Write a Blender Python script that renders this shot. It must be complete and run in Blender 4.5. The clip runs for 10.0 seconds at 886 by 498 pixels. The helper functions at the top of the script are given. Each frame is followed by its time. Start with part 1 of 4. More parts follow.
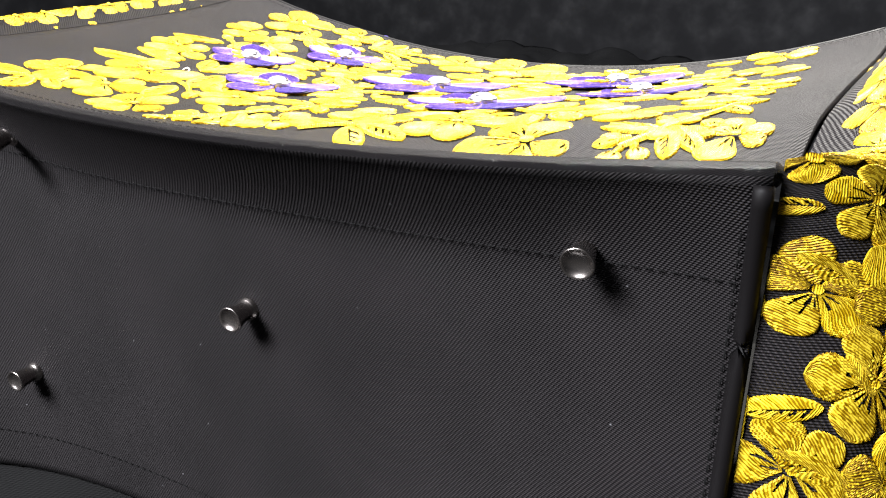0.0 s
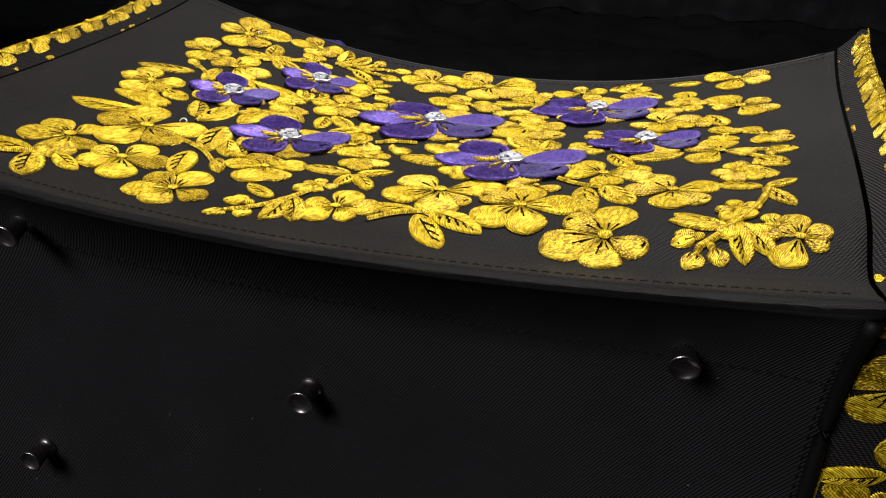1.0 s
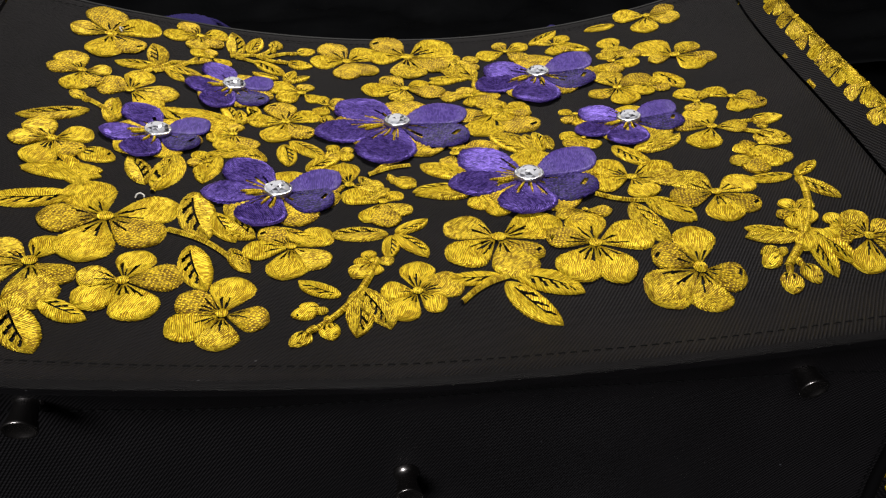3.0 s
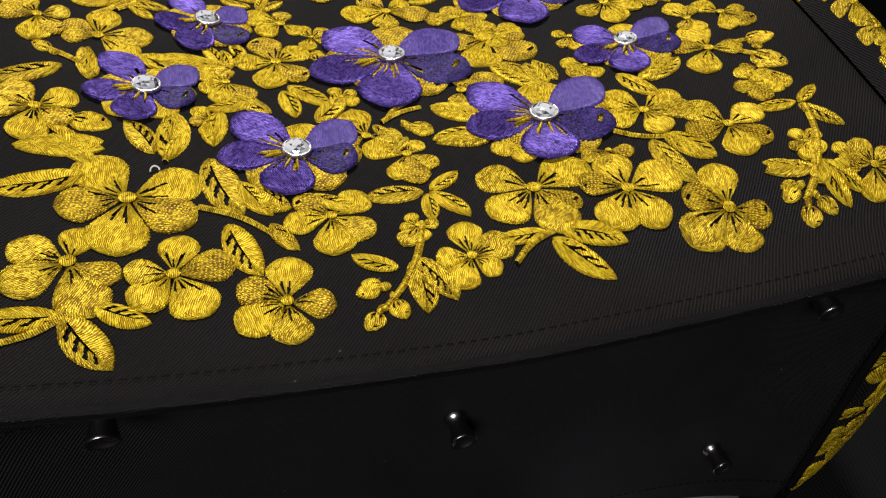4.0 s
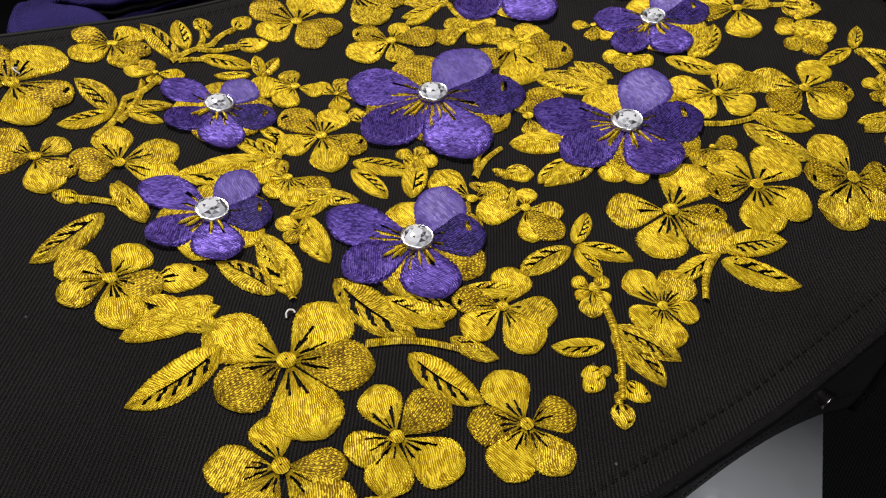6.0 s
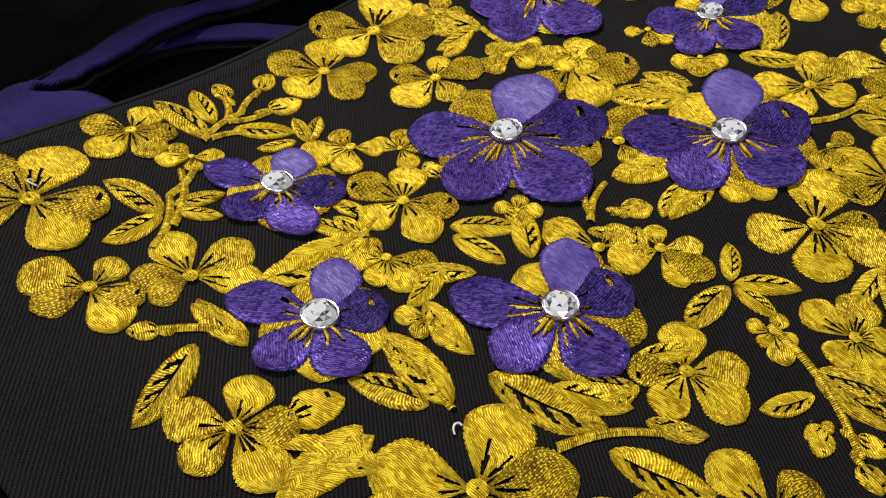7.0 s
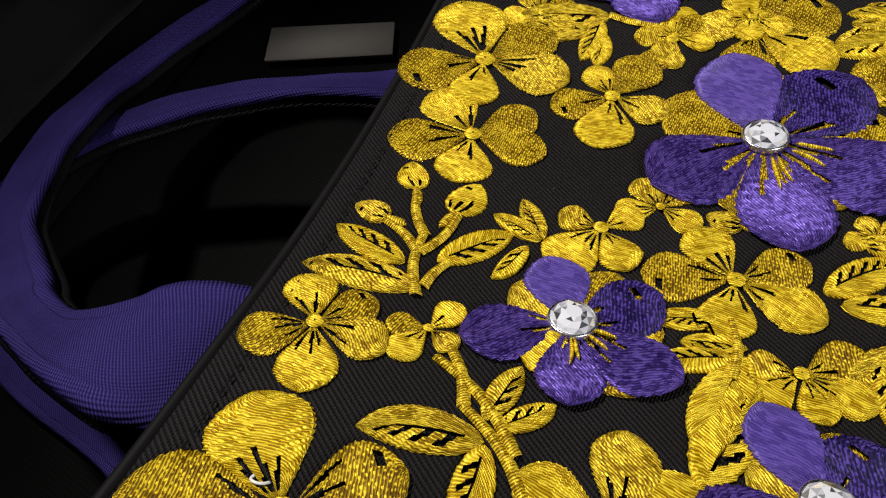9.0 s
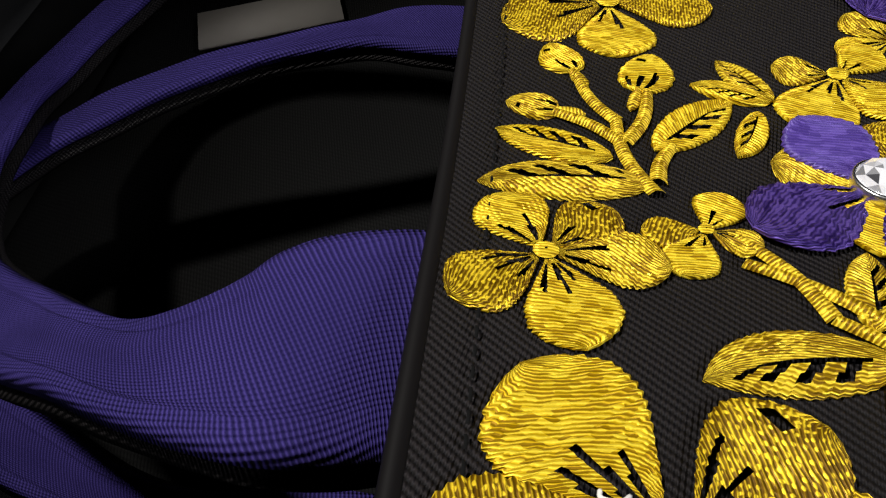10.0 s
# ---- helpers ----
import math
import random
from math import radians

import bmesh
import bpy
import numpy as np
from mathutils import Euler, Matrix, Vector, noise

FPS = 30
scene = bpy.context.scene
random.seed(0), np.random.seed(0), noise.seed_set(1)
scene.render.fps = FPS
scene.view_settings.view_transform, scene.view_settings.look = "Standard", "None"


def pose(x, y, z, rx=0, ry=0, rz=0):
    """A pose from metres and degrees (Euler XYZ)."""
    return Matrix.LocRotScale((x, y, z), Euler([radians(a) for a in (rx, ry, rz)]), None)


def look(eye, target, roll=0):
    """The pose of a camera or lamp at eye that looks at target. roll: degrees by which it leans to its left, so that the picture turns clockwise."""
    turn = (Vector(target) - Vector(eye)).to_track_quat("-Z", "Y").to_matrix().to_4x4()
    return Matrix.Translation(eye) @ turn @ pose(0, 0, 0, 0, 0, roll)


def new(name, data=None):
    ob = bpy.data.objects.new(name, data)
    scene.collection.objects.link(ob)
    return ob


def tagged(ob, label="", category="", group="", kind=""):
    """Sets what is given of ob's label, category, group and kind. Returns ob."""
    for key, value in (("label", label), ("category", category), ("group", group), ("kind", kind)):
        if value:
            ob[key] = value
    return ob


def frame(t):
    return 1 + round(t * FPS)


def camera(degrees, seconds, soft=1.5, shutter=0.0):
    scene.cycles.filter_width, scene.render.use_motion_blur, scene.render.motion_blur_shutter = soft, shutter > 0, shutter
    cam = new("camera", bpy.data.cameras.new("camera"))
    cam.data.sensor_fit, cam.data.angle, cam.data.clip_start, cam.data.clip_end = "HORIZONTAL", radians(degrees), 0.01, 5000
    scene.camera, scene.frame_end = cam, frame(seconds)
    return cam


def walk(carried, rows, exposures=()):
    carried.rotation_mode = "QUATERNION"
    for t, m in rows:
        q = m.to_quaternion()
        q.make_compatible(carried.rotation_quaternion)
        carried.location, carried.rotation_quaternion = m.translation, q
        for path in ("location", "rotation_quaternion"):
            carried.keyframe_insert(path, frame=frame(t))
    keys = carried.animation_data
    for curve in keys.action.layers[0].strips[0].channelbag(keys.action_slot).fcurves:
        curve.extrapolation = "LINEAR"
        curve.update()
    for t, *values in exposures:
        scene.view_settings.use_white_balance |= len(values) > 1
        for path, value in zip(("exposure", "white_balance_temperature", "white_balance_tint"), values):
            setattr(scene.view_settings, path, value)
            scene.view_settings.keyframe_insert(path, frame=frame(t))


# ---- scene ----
cam = camera(60.7, 10.0, soft=1.25)
METRES = 0.5
BASE = pose(0.1200, -0.2413, 0.1393, -20.6, -0.106, 25.39)
ROWS = [
    (0.0, 0.0, 0.0, 0.0, 0.0, 0.0, 0.0),
    (0.5, -0.0588, -0.0145, 0.0452, -5.31, -2.98, 1.13),
    (1.0, -0.1031, -0.0034, 0.0809, -11.04, -6.06, 2.6),
    (1.5, -0.1363, 0.0171, 0.1102, -16.2, -8.63, 4.08),
    (2.0, -0.1656, 0.0428, 0.142, -21.38, -11.4, 6.3),
    (3.5, -0.2417, 0.1168, 0.2099, -36.1, -24.05, 10.88),
    (4.0, -0.2595, 0.1423, 0.2401, -40.38, -30.39, 10.63),
    (4.5, -0.2797, 0.1688, 0.2653, -44.22, -33.47, 10.65),
    (5.0, -0.2933, 0.1953, 0.2802, -48.54, -35.43, 12.27),
    (6.5, -0.2905, 0.3299, 0.3198, -64.87, -41.75, 19.18),
    (7.0, -0.2828, 0.3808, 0.3277, -70.34, -43.21, 20.6),
    (7.5, -0.2646, 0.4364, 0.3443, -77.27, -46.45, 21.51),
    (8.0, -0.2342, 0.4858, 0.3452, -83.67, -49.24, 22.6),
    (8.5, -0.2179, 0.527, 0.353, -89.35, -51.75, 23.8),
    (9.0, -0.1947, 0.5723, 0.3527, -95.28, -54.93, 24.16),
    (9.5, -0.1694, 0.6186, 0.342, -101.56, -58.37, 25.6),
    (10.0, -0.1538, 0.667, 0.315, -109.15, -60.3, 24.4),
]
walk(cam, [(t, BASE @ pose(METRES * x, METRES * y, METRES * z, 90 + pitch, roll, yaw)) for t, x, y, z, yaw, pitch, roll in ROWS],
     exposures=[(0.0, 2.95), (0.2, 2.4), (0.4, 1.5), (0.7, 0.85), (1.0, 0.5), (1.5, 0.22), (2.0, 0.08), (3.5, -0.02), (5.0, -0.02), (7.5, -0.1), (9.0, 0.0), (10.0, 0.25)])

# ---------------- world and lights ----------------
world = bpy.data.worlds.new("room_dimness")
scene.world = world
world.use_nodes = True
world.node_tree.nodes["Background"].inputs[0].default_value = (0.55, 0.6, 0.7, 1)
world.node_tree.nodes["Background"].inputs[1].default_value = 0.02


def lamp(name, eye, target, power, size, tint=(1, 0.97, 0.92)):
    data = bpy.data.lights.new(name, "AREA")
    data.energy, data.size, data.color = power, size, tint
    ob = new(name, data)
    ob.matrix_world = look(eye, target)
    return ob


def spot(name, eye, target, power, cone, size, tint=(1, 0.97, 0.92)):
    data = bpy.data.lights.new(name, "SPOT")
    data.energy, data.spot_size, data.spot_blend, data.shadow_soft_size, data.color = power, radians(cone), 1.0, size, tint
    ob = new(name, data)
    ob.matrix_world = look(eye, target)
    return ob


# Unseen key from above and behind; its narrow cone imitates vignetted corners.
spot("overhead_spot", (0.10, 0.55, 0.95), (0.01, 0.005, 0.1), 55.0, 31, 0.05)
# Unseen source at the left front, there to light the bottom panel.
lamp("front_left_lamp", (-0.42, -0.80, 0.74), (-0.03, -0.10, 0.05), 8.2, 0.4, (0.93, 0.94, 1.0))


# ---------------- materials ----------------
def material(name, base, rough=0.6, metal=0.0, spec=0.5):
    mat = bpy.data.materials.new(name)
    mat.use_nodes = True
    nodes, links = mat.node_tree.nodes, mat.node_tree.links
    b = nodes["Principled BSDF"]
    b.inputs["Base Color"].default_value = (*base, 1)
    b.inputs["Roughness"].default_value = rough
    b.inputs["Metallic"].default_value = metal
    b.inputs["Specular IOR Level"].default_value = spec
    return mat, nodes, links, b


def node(nodes, kind, **values):
    n = nodes.new(kind)
    for key, value in values.items():
        n.inputs[key].default_value = value
    return n


def wave_bump(nodes, links, b, vector, pitch, depth, distort, also=None, strength=1.0):
    """Ridges of thread or weave across the x of a vector, pitch metres apart."""
    w = node(nodes, "ShaderNodeTexWave", Scale=math.tau / (20 * pitch), Distortion=distort, Detail=1.0)
    w.inputs["Detail Scale"].default_value = 1.5
    links.new(vector, w.inputs["Vector"])
    height = w.outputs["Fac"]
    if also is not None:
        add = nodes.new("ShaderNodeMath")
        add.operation = "ADD"
        links.new(height, add.inputs[0])
        links.new(also, add.inputs[1])
        height = add.outputs[0]
    bump = node(nodes, "ShaderNodeBump", Strength=strength, Distance=depth)
    links.new(height, bump.inputs["Height"])
    links.new(bump.outputs["Normal"], b.inputs["Normal"])
    return w


def ramp(nodes, links, fac, stops):
    r = nodes.new("ShaderNodeValToRGB")
    while len(r.color_ramp.elements) < len(stops):
        r.color_ramp.elements.new(0.5)
    for e, (at, col) in zip(r.color_ramp.elements, stops):
        e.position, e.color = at, (*col, 1)
    links.new(fac, r.inputs["Fac"])
    return r.outputs["Color"]


def thread_material(name, dark, mid, light, pitch, rough, metal, run=0.0011, spread=0.5, depth=0.0001, silk=0.6, ridge=0.45, sparkle=0.0):
    """Embroidery: rows of short stitches, pitch apart and run long; each stitch's glint and the shade between rows are
    put into the colour.
    """
    mat, nodes, links, b = material(name, mid, rough, metal)
    uv = nodes.new("ShaderNodeUVMap").outputs["UV"]
    warp = node(nodes, "ShaderNodeTexNoise", Scale=420.0, Detail=2.0)
    links.new(uv, warp.inputs["Vector"])
    shift = nodes.new("ShaderNodeVectorMath")
    shift.operation = "MULTIPLY_ADD"
    links.new(warp.outputs["Color"], shift.inputs[0])
    shift.inputs[1].default_value = (0.0005, 0.0005, 0)
    links.new(uv, shift.inputs[2])
    cells = nodes.new("ShaderNodeMapping")
    cells.inputs["Scale"].default_value = (1 / pitch, 1 / run, 1.0)
    links.new(shift.outputs[0], cells.inputs["Vector"])
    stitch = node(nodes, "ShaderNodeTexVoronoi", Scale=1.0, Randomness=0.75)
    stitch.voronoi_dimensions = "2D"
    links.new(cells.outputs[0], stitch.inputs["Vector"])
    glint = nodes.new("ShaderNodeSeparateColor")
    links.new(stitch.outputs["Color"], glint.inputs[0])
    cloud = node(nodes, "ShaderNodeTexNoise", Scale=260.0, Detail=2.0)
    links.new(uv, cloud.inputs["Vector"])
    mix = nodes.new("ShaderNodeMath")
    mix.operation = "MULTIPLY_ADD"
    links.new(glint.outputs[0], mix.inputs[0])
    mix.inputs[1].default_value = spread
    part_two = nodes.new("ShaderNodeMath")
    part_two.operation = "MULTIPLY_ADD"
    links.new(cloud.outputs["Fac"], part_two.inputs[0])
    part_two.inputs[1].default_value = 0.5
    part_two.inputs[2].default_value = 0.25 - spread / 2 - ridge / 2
    # Colour darkens between rows, as shade in the grooves would.
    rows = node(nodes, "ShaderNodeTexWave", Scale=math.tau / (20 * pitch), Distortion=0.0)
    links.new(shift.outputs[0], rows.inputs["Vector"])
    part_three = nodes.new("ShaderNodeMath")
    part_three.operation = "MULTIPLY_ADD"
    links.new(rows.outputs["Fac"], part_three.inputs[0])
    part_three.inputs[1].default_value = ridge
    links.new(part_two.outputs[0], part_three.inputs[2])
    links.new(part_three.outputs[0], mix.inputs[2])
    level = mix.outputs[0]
    # Bright pricks painted as sparkle on the stitches.
    if sparkle:
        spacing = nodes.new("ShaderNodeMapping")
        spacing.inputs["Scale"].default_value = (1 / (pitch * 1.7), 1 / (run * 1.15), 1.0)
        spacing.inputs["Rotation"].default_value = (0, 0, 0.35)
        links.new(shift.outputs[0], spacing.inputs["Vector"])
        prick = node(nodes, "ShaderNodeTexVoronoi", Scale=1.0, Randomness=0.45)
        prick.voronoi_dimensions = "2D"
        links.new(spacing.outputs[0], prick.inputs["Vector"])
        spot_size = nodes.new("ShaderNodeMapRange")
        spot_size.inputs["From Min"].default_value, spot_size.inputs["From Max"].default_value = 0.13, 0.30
        spot_size.inputs["To Min"].default_value, spot_size.inputs["To Max"].default_value = sparkle, 0.0
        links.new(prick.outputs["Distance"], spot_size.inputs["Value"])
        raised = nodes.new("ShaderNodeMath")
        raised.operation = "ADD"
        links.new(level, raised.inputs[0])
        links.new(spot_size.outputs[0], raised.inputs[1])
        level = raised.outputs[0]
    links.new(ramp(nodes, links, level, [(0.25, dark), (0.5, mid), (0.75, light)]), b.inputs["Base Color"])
    rougher = nodes.new("ShaderNodeMath")
    rougher.operation = "MULTIPLY_ADD"
    links.new(glint.outputs[1], rougher.inputs[0])
    rougher.inputs[1].default_value = 0.3
    rougher.inputs[2].default_value = rough - 0.15
    links.new(rougher.outputs[0], b.inputs["Roughness"])
    tilt = nodes.new("ShaderNodeMath")
    tilt.operation = "MULTIPLY_ADD"
    links.new(glint.outputs[2], tilt.inputs[0])
    tilt.inputs[1].default_value = 0.5
    links.new(rows.outputs["Fac"], tilt.inputs[2])
    bump = node(nodes, "ShaderNodeBump", Strength=1.0, Distance=depth)
    links.new(tilt.outputs[0], bump.inputs["Height"])
    links.new(bump.outputs["Normal"], b.inputs["Normal"])
    b.inputs["Anisotropic"].default_value = silk
    across = nodes.new("ShaderNodeTangent")
    across.direction_type = "UV_MAP"
    across.uv_map = "UVMap"
    links.new(across.outputs[0], b.inputs["Tangent"])
    return mat


# One gold thread, three stitches; lit or shaded sheen is put into the colour.
gold_lit = thread_material("gold_satin_lit", (0.30, 0.165, 0.001), (0.73, 0.465, 0.006), (1.0, 0.75, 0.045), 0.00040, 0.50, 0.40, run=0.0013, spread=0.58, depth=0.00014, ridge=0.50)
gold_shaded = thread_material("gold_fill_shaded", (0.085, 0.040, 0.001), (0.21, 0.110, 0.002), (1.0, 0.70, 0.03), 0.00042, 0.50, 0.40, run=0.0008, spread=0.2, depth=0.00016, ridge=0.26, sparkle=0.42)
gold_half_lit = thread_material("gold_mixed_half_lit", (0.17, 0.088, 0.001), (0.45, 0.27, 0.003), (0.98, 0.72, 0.045), 0.00042, 0.50, 0.40, run=0.0010, spread=0.50, depth=0.00014, ridge=0.42, sparkle=0.24)
# Violet petals share a thread; the three tones paint how its sheen falls.
violet_lit = thread_material("violet_thread_lit", (0.048, 0.026, 0.18), (0.076, 0.044, 0.25), (0.115, 0.070, 0.34), 0.00048, 0.60, 0.15, run=0.0014, spread=0.5, depth=0.00007, silk=0.85, ridge=0.3)
violet_shaded = thread_material("violet_thread_shaded", (0.004, 0.0015, 0.028), (0.009, 0.0035, 0.052), (0.075, 0.042, 0.26), 0.00055, 0.62, 0.1, run=0.0009, spread=0.3, depth=0.00012, silk=0.8, ridge=0.3, sparkle=0.3)
violet_half_lit = thread_material("violet_thread_half_lit", (0.018, 0.008, 0.080), (0.050, 0.026, 0.178), (0.130, 0.078, 0.37), 0.00048, 0.50, 0.55, run=0.0011, spread=0.45, depth=0.00007, silk=0.9, ridge=0.3, sparkle=0.26)
for cloth in (violet_shaded, violet_half_lit, gold_lit, gold_shaded, gold_half_lit):
    cloth.node_tree.nodes["Principled BSDF"].inputs["Specular IOR Level"].default_value = 0.25


def cloth_material(name, base, light, pitch, rough, depth, turn, sheen=0.2, lint=0.0, cross_weight=1.0, spec=0.18):
    """A twill: diagonal ribs, crossed by fine yarns."""
    mat, nodes, links, b = material(name, base, rough, 0.0, spec)
    geo = nodes.new("ShaderNodeUVMap").outputs["UV"]
    spin = nodes.new("ShaderNodeMapping")
    spin.inputs["Rotation"].default_value = (0, 0, radians(turn))
    links.new(geo, spin.inputs["Vector"])
    cross = nodes.new("ShaderNodeMapping")
    cross.inputs["Rotation"].default_value = (0, 0, radians(turn + 62))
    links.new(geo, cross.inputs["Vector"])
    yarn = node(nodes, "ShaderNodeTexWave", Scale=math.tau / (20 * pitch * 0.62), Distortion=0.6)
    links.new(cross.outputs[0], yarn.inputs["Vector"])
    weigh = nodes.new("ShaderNodeMath")
    weigh.operation = "MULTIPLY"
    links.new(yarn.outputs["Fac"], weigh.inputs[0])
    weigh.inputs[1].default_value = cross_weight
    w = wave_bump(nodes, links, b, spin.outputs[0], pitch, depth, 0.35, weigh.outputs[0])
    blot = node(nodes, "ShaderNodeTexNoise", Scale=28.0, Detail=4.0)
    links.new(geo, blot.inputs["Vector"])
    both = nodes.new("ShaderNodeMath")
    both.operation = "MULTIPLY"
    links.new(w.outputs["Fac"], both.inputs[0])
    links.new(blot.outputs["Fac"], both.inputs[1])
    tone = ramp(nodes, links, both.outputs[0], [(0.05, base), (0.6, light)])
    if lint:
        specks = node(nodes, "ShaderNodeTexVoronoi", Scale=95.0)
        links.new(geo, specks.inputs["Vector"])
        mask = ramp(nodes, links, specks.outputs["Distance"], [(0.018, (lint, lint, lint)), (0.03, (0, 0, 0))])
        over = nodes.new("ShaderNodeMix")
        over.data_type = "RGBA"
        links.new(mask, over.inputs["Factor"])
        links.new(tone, over.inputs["A"])
        over.inputs["B"].default_value = (0.4, 0.4, 0.42, 1)
        tone = over.outputs["Result"]
    links.new(tone, b.inputs["Base Color"])
    b.inputs["Sheen Weight"].default_value = sheen
    b.inputs["Sheen Roughness"].default_value = 0.5
    return mat


black_twill = cloth_material("black_twill", (0.0032, 0.0027, 0.0029), (0.0172, 0.0145, 0.0155), 0.0007, 0.60, 0.00018, 38, 0.0, 0.22, 1.0, 0.13)
black_lining = cloth_material("black_lining", (0.003, 0.003, 0.003), (0.007, 0.007, 0.007), 0.0006, 0.9, 0.0001, 20, 0.02)
violet_twill = cloth_material("violet_twill", (0.012, 0.0085, 0.058), (0.048, 0.034, 0.182), 0.0008, 0.7, 0.00016, 32, 0.0, 0.25, 0.8, 0.08)
gunmetal = material("gunmetal", (0.33, 0.30, 0.28), 0.27, 1.0)[0]
silver = material("silver", (0.72, 0.72, 0.74), 0.28, 1.0)[0]
crystal, cn, cl, cb = material("foil_backed_crystal", (0.93, 0.93, 0.96), 0.05, 0.35, 0.9)
# Random greys per facet stand in for bright and dark reflections.
facet_gleam = cn.new("ShaderNodeNewGeometry").outputs["Random Per Island"]
cl.new(ramp(cn, cl, facet_gleam, [(0.1, (0.08, 0.08, 0.09)), (0.3, (0.5, 0.5, 0.53)), (0.55, (0.95, 0.95, 1.0))]), cb.inputs["Base Color"])
black_thread = material("black_thread", (0.005, 0.005, 0.005), 0.8, 0.0, 0.05)[0]
pale_thread = material("pale_plastic_tag", (0.75, 0.72, 0.68), 0.35)[0]


def glossy_material(name, base, rough, scale, depth):
    mat, nodes, links, b = material(name, base, rough)
    geo = nodes.new("ShaderNodeTexCoord").outputs["Object"]
    n = node(nodes, "ShaderNodeTexNoise", Scale=scale, Detail=5.0)
    links.new(geo, n.inputs["Vector"])
    bump = node(nodes, "ShaderNodeBump", Strength=0.5, Distance=depth)
    links.new(n.outputs["Fac"], bump.inputs["Height"])
    links.new(bump.outputs["Normal"], b.inputs["Normal"])
    r = ramp(nodes, links, n.outputs["Fac"], [(0.3, (rough * 0.7,) * 3), (0.7, (rough * 1.4,) * 3)])
    links.new(r, b.inputs["Roughness"])
    return mat


table_black = glossy_material("black_lacquer", (0.004, 0.004, 0.004), 0.50, 9.0, 0.002)
plastic_black = glossy_material("black_plastic_film", (0.014, 0.014, 0.014), 0.32, 40.0, 0.002)
card_grey = glossy_material("grey_card", (0.30, 0.30, 0.30), 0.6, 120.0, 0.0003)

card_pale = glossy_material("pale_card", (0.42, 0.39, 0.36), 0.6, 120.0, 0.0003)


# ---------------- mesh helpers ----------------
def part(name, bm, mat, parent=None, label=""):
    """Links a bmesh as one mesh object, under a thing or a part where one is given."""
    me = bpy.data.meshes.new(name)
    bm.normal_update()
    bm.to_mesh(me)
    bm.free()
    me.materials.append(mat)
    me.shade_smooth()
    ob = new(name, me)
    ob.parent = parent
    if label:
        ob["label"] = label
    return ob


def grid(fn, nu, nv, keep=None, thick=0.0, uvfn=None):
    """A sheet fn(u, v) for u, v in 0..1; keep(i, j) leaves cells out; thick gives it a second skin fn(u, v, thick)."""
    bm = bmesh.new()
    layer = bm.loops.layers.uv.new("UVMap")
    rows = [[bm.verts.new(fn(i / nu, j / nv)) for j in range(nv + 1)] for i in range(nu + 1)]
    for i in range(nu):
        for j in range(nv):
            if keep and not keep(i, j):
                continue
            f = bm.faces.new((rows[i][j], rows[i + 1][j], rows[i + 1][j + 1], rows[i][j + 1]))
            for loop, (a, c) in zip(f.loops, ((i, j), (i + 1, j), (i + 1, j + 1), (i, j + 1))):
                loop[layer].uv = uvfn(a / nu, c / nv) if uvfn else (a / nu, c / nv)
    loose = [v for v in bm.verts if not v.link_faces]
    bmesh.ops.delete(bm, geom=loose, context="VERTS")
    if thick:
        bm.normal_update()
        bmesh.ops.solidify(bm, geom=bm.faces[:], thickness=thick)
    bmesh.ops.recalc_face_normals(bm, faces=bm.faces[:])
    return bm


def tube(points, radius, sides=8, taper=None):
    """A round cord along points."""
    bm = bmesh.new()
    pts = [Vector(p) for p in points]
    rings = []
    for k, p in enumerate(pts):
        way = (pts[min(k + 1, len(pts) - 1)] - pts[max(k - 1, 0)]).normalized()
        side = way.cross(Vector((0, 0, 1)))
        side = side.normalized() if side.length > 1e-6 else Vector((1, 0, 0))
        up = side.cross(way)
        r = radius * (taper(k / (len(pts) - 1)) if taper else 1)
        rings.append([bm.verts.new(p + (side * math.cos(a) + up * math.sin(a)) * r) for a in (math.tau * n / sides for n in range(sides))])
    for a, b in zip(rings, rings[1:]):
        for n in range(sides):
            bm.faces.new((a[n], a[(n + 1) % sides], b[(n + 1) % sides], b[n]))
    bm.faces.new(rings[0][::-1])
    bm.faces.new(rings[-1])
    return bm


def lathe(profile, sides=28):
    """A turned shape: (radius, height) pairs about z."""
    bm = bmesh.new()
    rings = [[bm.verts.new((r * math.cos(math.tau * n / sides), r * math.sin(math.tau * n / sides), h)) for n in range(sides)] for r, h in profile]
    for a, b in zip(rings, rings[1:]):
        for n in range(sides):
            bm.faces.new((a[n], a[(n + 1) % sides], b[(n + 1) % sides], b[n]))
    bm.faces.new(rings[-1])
    bm.faces.new(rings[0][::-1])
    return bm


def smooth(points, steps):
    """Points along a soft curve through the given ones."""
    pts = [Vector(p) for p in points]
    pts = [pts[0] * 2 - pts[1]] + pts + [pts[-1] * 2 - pts[-2]]
    out = []
    for a, b, c, d in zip(pts, pts[1:], pts[2:], pts[3:]):
        for k in range(steps):
            s = k / steps
            out.append(0.5 * (2 * b + (c - a) * s + (2 * a - 5 * b + 4 * c - d) * s * s + (3 * b - a - 3 * c + d) * s ** 3))
    out.append(pts[-2])
    return out


# ---------------- the bag: it lies on its back, front panel up ----------------
TABLE = -0.026
BOTTOM = -0.1212
ROLL = 0.0022


def ease(s):
    s = max(0.0, min(1.0, s))
    return s * s * (3 - 2 * s)


